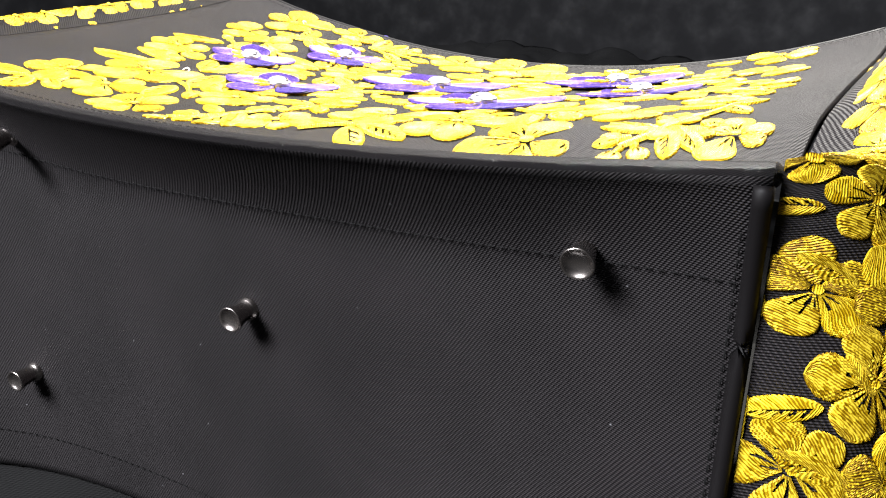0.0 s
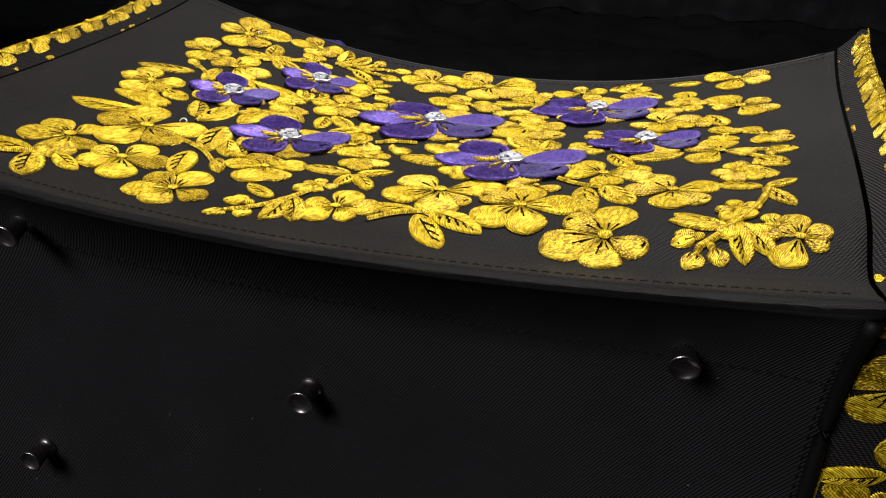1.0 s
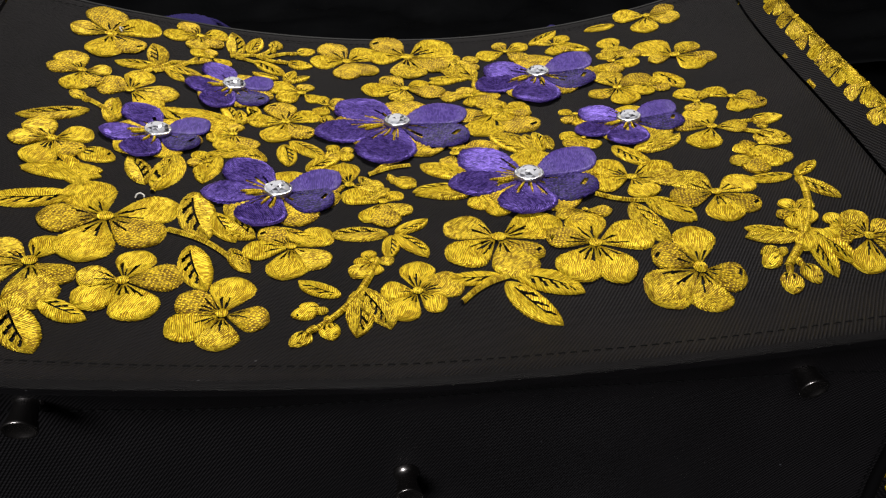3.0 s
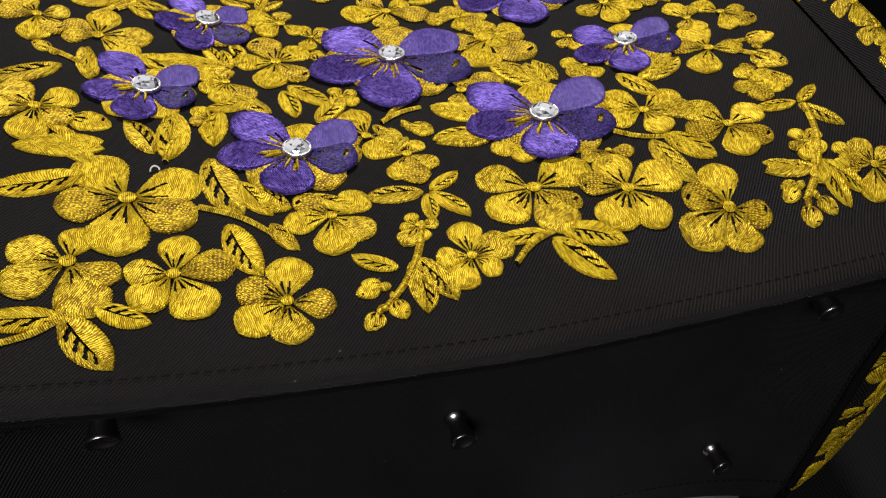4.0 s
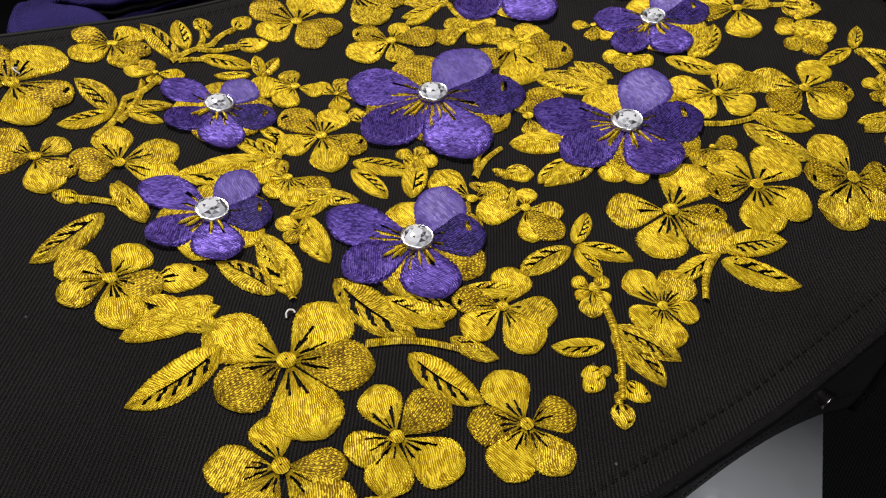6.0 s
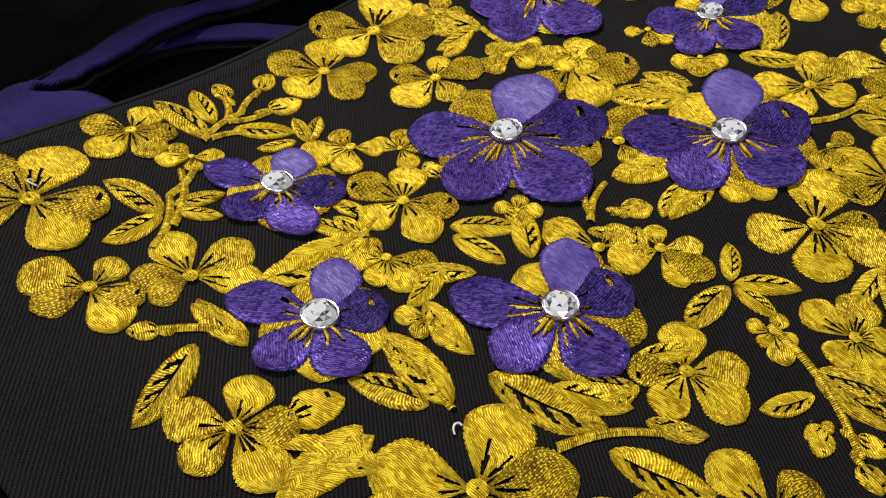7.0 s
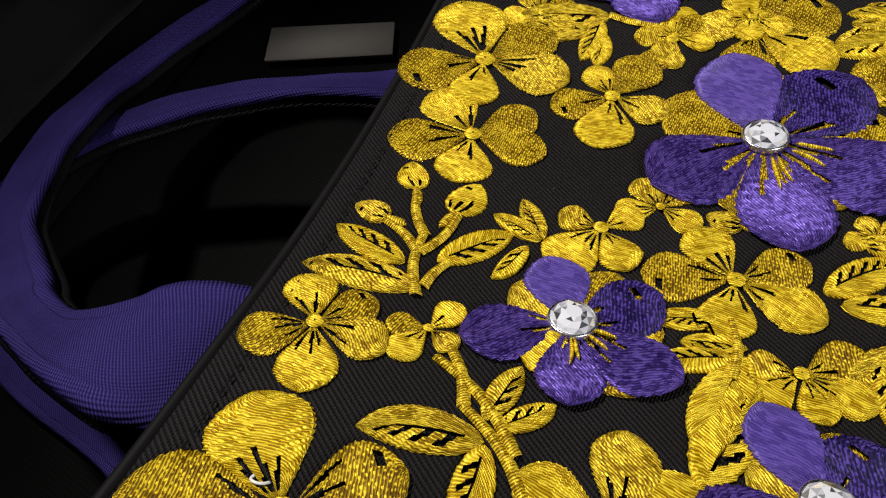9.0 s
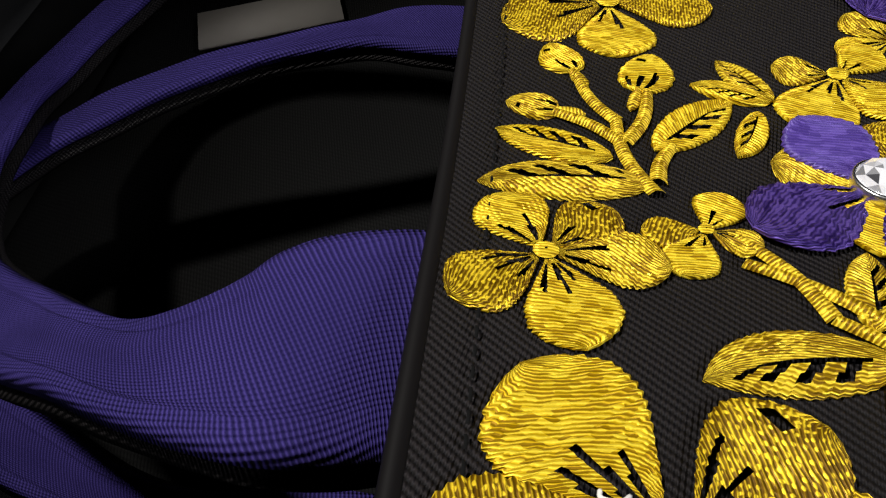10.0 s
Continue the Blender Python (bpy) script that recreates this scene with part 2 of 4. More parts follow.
def height(x, y):
    """The sagging front panel."""
    return 0.09912 - 0.03270 * x - 0.03906 * y + 1.01342 * x * x + 0.27554 * y * y - 0.53297 * x * y + 2.97065 * x * x * y - 1.31007 * x * y * y + 4.91708 * y ** 3 - 0.29071 * x ** 3 - 3.00715 * x * x * y * y + 29.69373 * y ** 4 + 3.44868 * x ** 4 + 8.39332 * x ** 3 * y + 17.25562 * x * y ** 3 - (0.0012 + 0.0034 * ease((x + 0.02) / 0.1)) * math.exp(-((y + 0.099) / 0.012) ** 2) + 0.0014 * ease((-0.1125 - y) / 0.006) + 0.0022 * math.exp(-((x + 0.073) / 0.018) ** 2 - ((y - 0.033) / 0.03) ** 2)


def lip(x):
    """The bottom edge runs a little inwards towards its left end."""
    return 0.06 * max(0.0, -x)


def left_edge(y):
    return -0.1205 - (y - BOTTOM) * 0.020


def right_edge(y):
    return 0.1174 + (y - BOTTOM) * 0.140


def opening(x):
    return 0.0735 + 0.05 * x


def panel(a, b, lift=0.0):
    return Vector((a, b, height(a, b) + lift))


bag = tagged(new("handbag"), "black twill handbag with gold flower embroidery lying on its back", "handbag")
bag.location = (0, 0, TABLE)


def bag_part(name, bm, mat, label="", parent=None):
    bmesh.ops.translate(bm, verts=bm.verts[:], vec=(0, 0, -TABLE))
    return part(name, bm, mat, parent or bag, label)


def front(u, v):
    y0 = BOTTOM + ROLL
    x = left_edge(y0) + (right_edge(y0) - left_edge(y0)) * u
    y1 = opening(left_edge(0.08) + (right_edge(0.08) - left_edge(0.08)) * u)
    y = y0 + (y1 - y0) * v
    y += lip(x) * (1 - v) ** 3
    x = left_edge(y) + (right_edge(y) - left_edge(y)) * u
    return panel(x, y)


def flat_uv(fn):
    def uv(u, v):
        p = fn(u, v)
        return (p.x, p.y)
    return uv


bag_part("front_panel", grid(front, 72, 60, thick=0.0025, uvfn=flat_uv(front)), black_twill, "black twill front panel")


def bottom_depth(z, x):
    """How far the bottom panel lies back at a height: deep in the middle, less at its side seams."""
    s = max(0.0, min(1.0, (0.112 - z) / 0.12))
    sag = 0.0080 + 0.0125 * max(0.0, 1 - (x / 0.118) ** 4)
    return BOTTOM + sag * math.sin(min(1.0, s * 3.4) * math.pi / 2) - 0.004 * max(0, s - 0.5) / 0.5


def bottom(u, v):
    """The bottom panel, with the soft rolled edge that it shares with the front."""
    y0 = BOTTOM + ROLL
    x = left_edge(y0) + (right_edge(y0) - left_edge(y0)) * u
    x -= 0.012 * (1 - u) ** 3 * min(1.0, v * 1.5)
    top = height(x, y0 + lip(x))
    roll = 0.09
    if v < roll:
        a = v / roll * math.pi / 2
        return Vector((x, y0 + lip(x) - ROLL * math.sin(a), top - ROLL * (1 - math.cos(a))))
    w = (v - roll) / (1 - roll)
    z = top - ROLL - w * (top - ROLL - TABLE - 0.003)
    crease = 0.0018 * math.sin(x * 55 + 1.0) * math.sin(w * 6.0) * math.exp(-w * 3)
    return Vector((x, lip(x) + BOTTOM - 0.0002 + (bottom_depth(0.110 - w * 0.132, x) - BOTTOM) + crease, z))


def bottom_uv(u, v):
    return (bottom(u, v).x, -0.125 * v)


bag_part("bottom_panel", grid(bottom, 60, 50, thick=-0.002, uvfn=bottom_uv), black_twill, "black twill bottom panel with metal feet")


def gusset(side):
    """The side of the bag: it rises as a rolled rim beside the front panel, bulges outwards and goes down to the back."""
    edge = right_edge if side > 0 else left_edge

    def at(a, b, lift=0.0):
        """a: metres from the bottom towards the opening; b: metres from the front edge round to the back."""
        a = max(a, 0.0)
        y = BOTTOM + 0.002 + a - 0.020 * (1 - math.exp(-a / 0.020))
        grow = 1 - math.exp(-a / 0.014)
        x0, z0 = edge(y), height(edge(y), y)
        q = max(0.0, min(1.0, b / 0.145))
        swell = ((0.015 if side > 0 else 0.013) + 0.015 * math.exp(-((a - 0.022) / 0.030) ** 2)) * grow
        rim = (0.0115 if side > 0 else 0.0085) * (0.1 + 0.9 * (1 - math.exp(-a / 0.04)))
        out = 0.0012 + swell * math.sin(q * math.pi) ** 0.5
        z = z0 + rim * math.sin(min(1, q * 4.2) * math.pi) ** 0.8 - (z0 - TABLE - 0.003) * (0.5 - 0.5 * math.cos(q * math.pi)) ** 1.05
        back_in = (bottom_depth(z, x0) - BOTTOM) * math.exp(-a / 0.03)
        p = Vector((x0 + side * out, y + back_in, z))
        return p + Vector((side * (0.35 + 0.6 * q), -1.0 * math.exp(-a / 0.025), 0.75 - q)).normalized() * lift
    return at


right_gusset, left_gusset = gusset(1), gusset(-1)
for name, at, label in (("gusset", right_gusset, "gold-embroidered side gusset"), ("gusset", left_gusset, "gold-embroidered side gusset")):
    bag_part(name, grid(lambda u, v: at(u * 0.222, v * 0.145), 50, 40, uvfn=lambda u, v: (u * 0.222, v * 0.145)), black_twill, label)


def back(u, v):
    y = BOTTOM + 0.02 + v * 0.20
    x = left_edge(y) + (right_edge(y) - left_edge(y)) * u
    return Vector((x, y, TABLE + 0.004 + 0.001 * math.sin(x * 60) * math.sin(y * 45)))


bag_part("back_panel", grid(back, 30, 30, thick=0.0025, uvfn=flat_uv(back)), black_lining, "black lined back panel")


# hem along the opening and the seams of the edges
def run(fn, n):
    return [fn(k / n) for k in range(n + 1)]


def stitches(name, fn, n, size=0.00017, length=0.0017):
    """A row of thread stitches: one part."""
    bm = bmesh.new()
    for k in range(n):
        p, q = fn(k / n), fn((k + 0.6) / n)
        way = (q - p).normalized()
        side = way.cross(Vector((0, -0.4, 1))).normalized() * size
        up = side.cross(way).normalized() * size * 0.8
        ends = []
        for s, lift in ((0.0, -0.4), (0.3, 1), (0.7, 1), (1.0, -0.4)):
            c = p.lerp(q, s) + up * lift
            ends.append([bm.verts.new(c + side), bm.verts.new(c + up), bm.verts.new(c - side)])
        for a, b in zip(ends, ends[1:]):
            bm.faces.new((a[0], b[0], b[1], a[1]))
            bm.faces.new((a[1], b[1], b[2], a[2]))
    bag_part(name, bm, black_thread)["kind"] = "stuff"


def along_bottom(u, y, lift=0.0004):
    x = left_edge(y) + 0.004 + (right_edge(y) - left_edge(y) - 0.008) * u
    return panel(x, y + lip(x), lift)


stitches("stitching", lambda u: along_bottom(u, BOTTOM + 0.0075), 95)
stitches("stitching", lambda u: bottom(0.01 + u * 0.98, 0.23) + Vector((0, -0.0006, 0)), 95)
stitches("stitching", lambda u: bottom(0.01 + u * 0.98, 0.90) + Vector((0, -0.0006, 0)), 95)
stitches("stitching", lambda u: bottom(0.985, 0.16 + u * 0.82) + Vector((0, -0.0006, 0)), 45)


def along_opening(u, inset):
    x = left_edge(0.08) + 0.003 + (right_edge(0.08) - left_edge(0.08) - 0.006) * u
    return panel(x, opening(x) - inset, 0.0005)


stitches("stitching", lambda u: along_opening(u, 0.0055), 120)
bag_part("piping", tube(run(lambda u: along_opening(u, 0.0004) - Vector((0, 0, 0.0012)), 70), 0.0011), black_twill)
bag_part("piping", tube(run(lambda u: bottom(0.993, 0.1 + 0.9 * u) + Vector((0.0006, -0.0004, 0)), 40), 0.0016), black_twill)
bag_part("piping", tube(run(lambda u: bottom(0.007, 0.1 + 0.9 * u) + Vector((-0.0006, -0.0004, 0)), 40), 0.0016), black_twill)


# ---------------- metal feet ----------------
def foot(x, z):
    y = bottom_depth(z, x) + lip(x)
    base = Vector((x, y, z))
    slope = 0.4 * (bottom_depth(z + 0.004, x) - bottom_depth(z - 0.004, x)) / 0.008
    turn = Vector((0, -1, slope)).normalized().to_track_quat("Z", "Y").to_matrix().to_4x4()
    m = Matrix.Translation(base) @ turn
    bm = lathe([(0.0042, -0.001), (0.0042, 0.0004), (0.0036, 0.0010), (0.0031, 0.0014), (0.0031, 0.0024), (0.0036, 0.0046), (0.0043, 0.0066), (0.0044, 0.0071), (0.0040, 0.0073), (0.0036, 0.0069), (0.0018, 0.0064)])
    bmesh.ops.transform(bm, matrix=m @ Matrix.Diagonal((0.78, 0.78, 1.05, 1)), verts=bm.verts[:])
    bag_part("metal_foot", bm, gunmetal, "small gunmetal foot stud")


foot(0.0870, 0.0890)
foot(-0.0795, 0.0945)
foot(-0.0030, 0.0548)
foot(-0.0925, 0.0150)
foot(0.0845, 0.0110)


# ---------------- embroidery ----------------
rng = random.Random(7)


def blade(at, x0, y0, angle, length, width, stitch, shape="petal", lift=0.0003, dome=0.00022, slits=0, rows=36, cols=18, curl=0.0):
    """One stitched shape on a surface: from its root at x0, y0 along an angle, filled with thread that runs at the stitch angle."""
    ca, sa, cs, ss = math.cos(angle), math.sin(angle), math.cos(stitch), math.sin(stitch)
    ragged = [rng.uniform(-0.03, 0.02) + (0.028 if k % 2 else -0.028) for k in range(rows + 1)]
    bend = rng.uniform(-0.06, 0.06)
    splits = [(c + rng.uniform(-0.08, 0.08), rng.uniform(0.26, 0.52)) for c in rng.choice(((-0.35, 0.3), (-0.5, 0.0, 0.5), (-0.1, 0.5), (-0.55, 0.15), (-0.3, 0.1, 0.55)))]
    side, ribs = rng.choice((-1, 1)), rng.choice((5, 6, 7))

    def place(u, v):
        s, c = u, v * 2 - 1
        if 0 < v < 1:
            c *= 0.965 / (1 - 2 / cols)
        if shape == "petal":
            half = math.sin(math.pi * min(1, 0.06 + 0.94 * s) ** 1.62) ** 0.66 if s < 1 else 0.0
            half = max(half, 0.12 * (1 - s))
        elif shape == "bud":
            half = math.sin(math.pi * s ** 0.8) ** 0.6
        else:
            half = (math.sin(math.pi * s ** 0.70) ** 0.9) * (1 - 0.38 * s)
        row = int(round(u * rows))
        half = half * width * (1 + ragged[row]) if 0 < u < 1 else half * width
        along, across = (s + (0.20 * abs(c) * math.sin(math.pi * s) if shape == "leaf" else 0)) * length, c * half + bend * length * math.sin(s * 3.1)
        x, y = x0 + along * ca - across * sa, y0 + along * sa + across * ca
        swell = lift + dome * max(0.0, (1 - abs(c) ** 7)) * min(1.0, half / max(width, 1e-6) * 1.6) + curl * s * s * (1 + 0.25 * c)
        return at(x, y, swell if 0 < v < 1 else max(0.0001, lift - 0.0004) + curl * s * s)

    def keep(i, j):
        s, c = (i + 0.5) / rows, (j + 0.5) / cols * 2 - 1
        if slits in (1, 3, 4) and any(0.05 < s < reach and abs(c - at_c) < 0.115 * (1.15 - (s / reach) ** 3) for at_c, reach in splits):
            return False
        if slits == 2:
            w = c * side
            groove = 0.14 < s < 0.72 and 0.0 < w < 0.14
            return not (groove or (0.12 < s < 0.80 and 0.12 < w < 0.66 and (s * ribs - 0.6 * w) % 1.0 < 0.40))
        if slits == 3:
            return not (0.74 < s < 0.82 and 0.25 < c < 0.65)
        if slits == 4:
            return not (0.70 < s < 0.80 and 0.1 < c < 0.6)
        return True

    def uv(u, v):
        a, c = u * length, (v * 2 - 1) * width
        return (a * cs + c * ss + x0, -a * ss + c * cs + y0)

    return grid(place, rows, cols, keep, uvfn=uv)


def gold_flower(at, x, y, *petals):
    """Stitched petals round a knot; each petal: its length in millimetres, its direction in degrees, its stitch and
    painted sheen (0 satin, lit; 1 fill, shaded; 2 mixed, half lit).
    """
    r = max(p[0] for p in petals) / 1000
    level = rng.uniform(0.0, 0.0003)
    knot = bmesh.new()
    middle = at(x, y, 0.0008)
    tangent = (at(x + 0.001, y) - at(x - 0.001, y)).normalized()
    other = (at(x, y + 0.001) - at(x, y - 0.001)).normalized()
    up = tangent.cross(other).normalized()
    if up.z < 0 and at is panel:
        up = -up
    rings = []
    for q in range(4):
        rad, hh = r * 0.105 * math.cos(q / 3 * 1.45), r * 0.02 * math.sin(q / 3 * 1.5)
        rings.append([knot.verts.new(middle + (tangent * math.cos(a) + other * math.sin(a)) * rad + up * hh) for a in (math.tau * n / 10 for n in range(10))])
    for a, b in zip(rings, rings[1:]):
        for n in range(10):
            knot.faces.new((a[n], a[(n + 1) % 10], b[(n + 1) % 10], b[n]))
    layer = knot.loops.layers.uv.new("UVMap")
    for f in knot.faces:
        for loop in f.loops:
            loop[layer].uv = (loop.vert.co.x, loop.vert.co.y)
    flower = bag_part("gold_flower", knot, gold_lit, "flower embroidered in gold thread")
    for n, (length, degrees, tone) in enumerate(petals):
        a, size = radians(degrees), length / 1000
        room = min([abs((degrees - p[1] + 180) % 360 - 180) for p in petals if p[1] != degrees] + [72])
        width = size * min(0.41, 0.285 + 0.0016 * room) * rng.uniform(0.90, 1.03)
        thread = radians((82, 2, 42)[tone] + rng.uniform(-22, 22))
        bm = blade(at, x + math.cos(a) * r * 0.10, y + math.sin(a) * r * 0.10, a, size - r * 0.10, width, thread - a - math.pi / 2,
                   lift=0.00025 + level + 0.00007 * n, slits=1 if tone != 1 else rng.choice((0, 1, 3)))
        petal = bag_part("petal", bm, (gold_lit, gold_shaded, gold_half_lit)[tone])
        petal.parent = flower
    return flower


def gold_leaf(at, x0, y0, x1, y1):
    d = math.dist((x0, y0), (x1, y1))
    a = math.atan2(y1 - y0, x1 - x0)
    bm = blade(at, x0, y0, a, d, d * rng.uniform(0.20, 0.25), radians(rng.uniform(50, 110)) - a - math.pi / 2, "leaf", 0.0005, 0.0003, slits=2, rows=42, cols=16)
    bag_part("gold_leaf", bm, rng.choice((gold_lit, gold_half_lit, gold_lit)), "leaf embroidered in gold thread with open slits")


def gold_bud(at, x0, y0, x1, y1):
    d = math.dist((x0, y0), (x1, y1))
    a = math.atan2(y1 - y0, x1 - x0)
    bm = blade(at, x0 + (x1 - x0) * 0.32, y0 + (y1 - y0) * 0.32, a, d * 0.68, d * 0.27, radians(rng.uniform(40, 110)) - a - math.pi / 2, "bud", 0.0004, 0.0003, slits=3, rows=14)
    bud = bag_part("gold_bud", bm, rng.choice((gold_lit, gold_half_lit)), "bud embroidered in gold thread")
    stalk = bag_part("stalk", blade(at, x0, y0, a, d * 0.42, 0.0009, 0.4, "bud", 0.0003, 0.0006, rows=6, cols=4), gold_half_lit)
    stalk.parent = bud


def gold_stem(at, x0, y0, x1, y1):
    n, bow = 14, rng.choice((-1, 1)) * 0.08
    dx, dy = x1 - x0, y1 - y0

    def place(u, v):
        s, c = u, v * 2 - 1
        w = 0.0010 * (1 - 0.25 * s)
        d = math.hypot(dx, dy)
        side = bow * math.sin(s * math.pi) * d + c * w
        return at(x0 + dx * s - dy / d * side, y0 + dy * s + dx / d * side, 0.0004 + 0.0007 * (1 - c * c))
    bag_part("gold_stem", grid(place, n, 4, uvfn=lambda u, v: (u * math.hypot(dx, dy), v * 0.002)), gold_half_lit, "stem embroidered in gold thread")


def purple_flower(x, y, *petals):
    """A raised violet applique of five petals (length in millimetres, degrees) with a rhinestone in the middle."""
    r = sum(p[0] for p in petals) / 5000
    base = panel(x, y)
    nx, ny = (height(x + 0.002, y) - height(x - 0.002, y)) / 0.004, (height(x, y + 0.002) - height(x, y - 0.002)) / 0.004
    turn = Vector((-nx, -ny, 1)).to_track_quat("Z", "Y").to_matrix().to_4x4()
    heart = lathe([(r * 0.16, 0.0006), (r * 0.16, 0.0016), (r * 0.08, 0.0024)], 14)
    bmesh.ops.transform(heart, matrix=Matrix.Translation(base) @ turn, verts=heart.verts[:])
    heart.loops.layers.uv.new("UVMap")
    gold_flower(panel, x + 0.001, y - 0.002, *((r * rng.uniform(720, 880), (p[1] + q[1]) / 2 if abs(p[1] - q[1]) < 180 else (p[1] + q[1]) / 2 + 180, rng.choice((0, 1, 2))) for p, q in zip(petals, petals[1:] + petals[:1])))
    flower = bag_part("purple_flower", heart, violet_shaded, "raised violet flower applique with a rhinestone")
    for n, (length, degrees) in enumerate(petals):
        a, size = radians(degrees), length / 1000
        thread = radians((148, 85, 10, 118, 51)[n] + rng.uniform(-6, 6))
        bm = blade(panel, x + math.cos(a) * r * 0.05, y + math.sin(a) * r * 0.05, a, size - r * 0.05, r * (0.355, 0.33, 0.36, 0.355, 0.32)[n], thread - a - math.pi / 2,
                   lift=0.0008 + (0.0, 0.0002, 0.00015, 0.0003, 0.0001)[n], dome=0.00018, slits=(1, 0, 4, 1, 1)[n], rows=28, cols=18, curl=0.0005)
        # Petal colour carries the sheen of each thread direction.
        petal = bag_part("petal", bm, (violet_half_lit, violet_lit, violet_shaded, violet_half_lit, violet_half_lit)[n])
        petal.parent = flower
        if n in (3, 4):
            for k in ((-1, 1), (0, 1), (-1, 0))[n % 3]:
                b = a + k * 0.20
                vein = bag_part("gold_vein", blade(panel, x + math.cos(b) * r * 0.2, y + math.sin(b) * r * 0.2, b, r * (0.30 - 0.06 * abs(k)), 0.00032, 0.3, "bud", 0.0017, 0.0003, rows=6, cols=4), gold_lit)
                vein.parent = flower
    size = 0.0041 if r > 0.02 else 0.0037
    top = base + Vector((-nx, -ny, 1)).normalized() * 0.0004
    m = Matrix.Translation(top) @ turn
    cup = lathe([(size * 0.75, -0.001), (size * 0.98, 0.0002), (size * 1.05, 0.0012), (size * 1.02, 0.0018), (size * 0.96, 0.0020), (size * 0.90, 0.0012)], 32)
    bmesh.ops.transform(cup, matrix=m, verts=cup.verts[:])
    setting = bag_part("setting", cup, silver)
    setting.parent = flower
    gem = bmesh.new()
    rings = []
    for rad, hh, off in ((0.96, 0.0017, 0), (0.80, 0.0026, 0.5), (0.55, 0.0031, 0), (0.34, 0.0033, 0.5)):
        rings.append([gem.verts.new((size * rad * math.cos(math.tau * (k + off) / 10), size * rad * math.sin(math.tau * (k + off) / 10), hh)) for k in range(10)])
    for q, (lo, hi) in enumerate(zip(rings, rings[1:])):
        for k in range(10):
            s = (k + 1) % 10
            if q % 2 == 0:
                gem.faces.new((lo[k], lo[s], hi[k]))
                gem.faces.new((lo[s], hi[s], hi[k]))
            else:
                gem.faces.new((lo[k], hi[s], hi[k]))
                gem.faces.new((lo[k], lo[s], hi[s]))
    gem.faces.new(rings[-1])
    bmesh.ops.transform(gem, matrix=m, verts=gem.verts[:])
    bmesh.ops.recalc_face_normals(gem, faces=gem.faces[:])
    bmesh.ops.split_edges(gem, edges=gem.edges[:])
    stone = bag_part("rhinestone", gem, crystal, "clear faceted rhinestone")
    stone.data.shade_flat()
    stone.parent = flower


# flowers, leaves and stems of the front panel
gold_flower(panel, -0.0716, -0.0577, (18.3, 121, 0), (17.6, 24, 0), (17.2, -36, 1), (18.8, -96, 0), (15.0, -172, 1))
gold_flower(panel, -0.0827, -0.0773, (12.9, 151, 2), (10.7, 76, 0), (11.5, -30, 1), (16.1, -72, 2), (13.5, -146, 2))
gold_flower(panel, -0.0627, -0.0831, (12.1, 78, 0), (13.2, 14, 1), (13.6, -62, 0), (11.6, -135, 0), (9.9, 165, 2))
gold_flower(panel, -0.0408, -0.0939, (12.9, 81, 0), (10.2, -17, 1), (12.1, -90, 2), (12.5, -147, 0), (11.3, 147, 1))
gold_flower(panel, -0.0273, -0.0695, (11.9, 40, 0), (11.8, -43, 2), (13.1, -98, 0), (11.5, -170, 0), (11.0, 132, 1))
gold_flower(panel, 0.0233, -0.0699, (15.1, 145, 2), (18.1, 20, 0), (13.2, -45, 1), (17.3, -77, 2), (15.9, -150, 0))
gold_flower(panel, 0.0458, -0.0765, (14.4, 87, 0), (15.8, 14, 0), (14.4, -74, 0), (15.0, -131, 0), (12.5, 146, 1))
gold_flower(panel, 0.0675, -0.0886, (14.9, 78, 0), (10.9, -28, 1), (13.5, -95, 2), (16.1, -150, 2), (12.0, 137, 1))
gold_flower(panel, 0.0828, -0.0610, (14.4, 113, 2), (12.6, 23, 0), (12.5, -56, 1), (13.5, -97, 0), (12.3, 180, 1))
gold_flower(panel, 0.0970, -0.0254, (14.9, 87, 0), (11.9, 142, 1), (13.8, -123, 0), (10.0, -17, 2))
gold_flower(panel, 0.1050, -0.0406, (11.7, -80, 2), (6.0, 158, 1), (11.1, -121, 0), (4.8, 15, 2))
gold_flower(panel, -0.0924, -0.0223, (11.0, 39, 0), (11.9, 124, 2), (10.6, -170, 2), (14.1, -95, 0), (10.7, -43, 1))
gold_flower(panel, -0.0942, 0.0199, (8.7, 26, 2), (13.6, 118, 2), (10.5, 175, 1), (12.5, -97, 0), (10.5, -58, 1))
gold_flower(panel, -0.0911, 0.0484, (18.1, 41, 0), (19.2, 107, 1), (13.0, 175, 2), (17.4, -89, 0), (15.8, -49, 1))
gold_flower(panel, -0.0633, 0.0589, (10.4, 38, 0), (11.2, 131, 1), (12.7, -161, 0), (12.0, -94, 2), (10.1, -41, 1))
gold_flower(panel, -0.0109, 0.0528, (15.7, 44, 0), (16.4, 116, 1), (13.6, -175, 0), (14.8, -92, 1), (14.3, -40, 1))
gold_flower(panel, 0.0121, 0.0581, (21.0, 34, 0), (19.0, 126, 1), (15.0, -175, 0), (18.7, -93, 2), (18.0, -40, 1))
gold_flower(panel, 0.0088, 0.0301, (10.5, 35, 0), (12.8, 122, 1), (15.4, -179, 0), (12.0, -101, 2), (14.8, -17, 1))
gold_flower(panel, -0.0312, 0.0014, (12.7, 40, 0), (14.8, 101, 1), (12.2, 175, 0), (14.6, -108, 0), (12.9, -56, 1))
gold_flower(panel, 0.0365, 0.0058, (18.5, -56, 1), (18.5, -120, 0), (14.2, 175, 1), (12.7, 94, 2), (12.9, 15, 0))
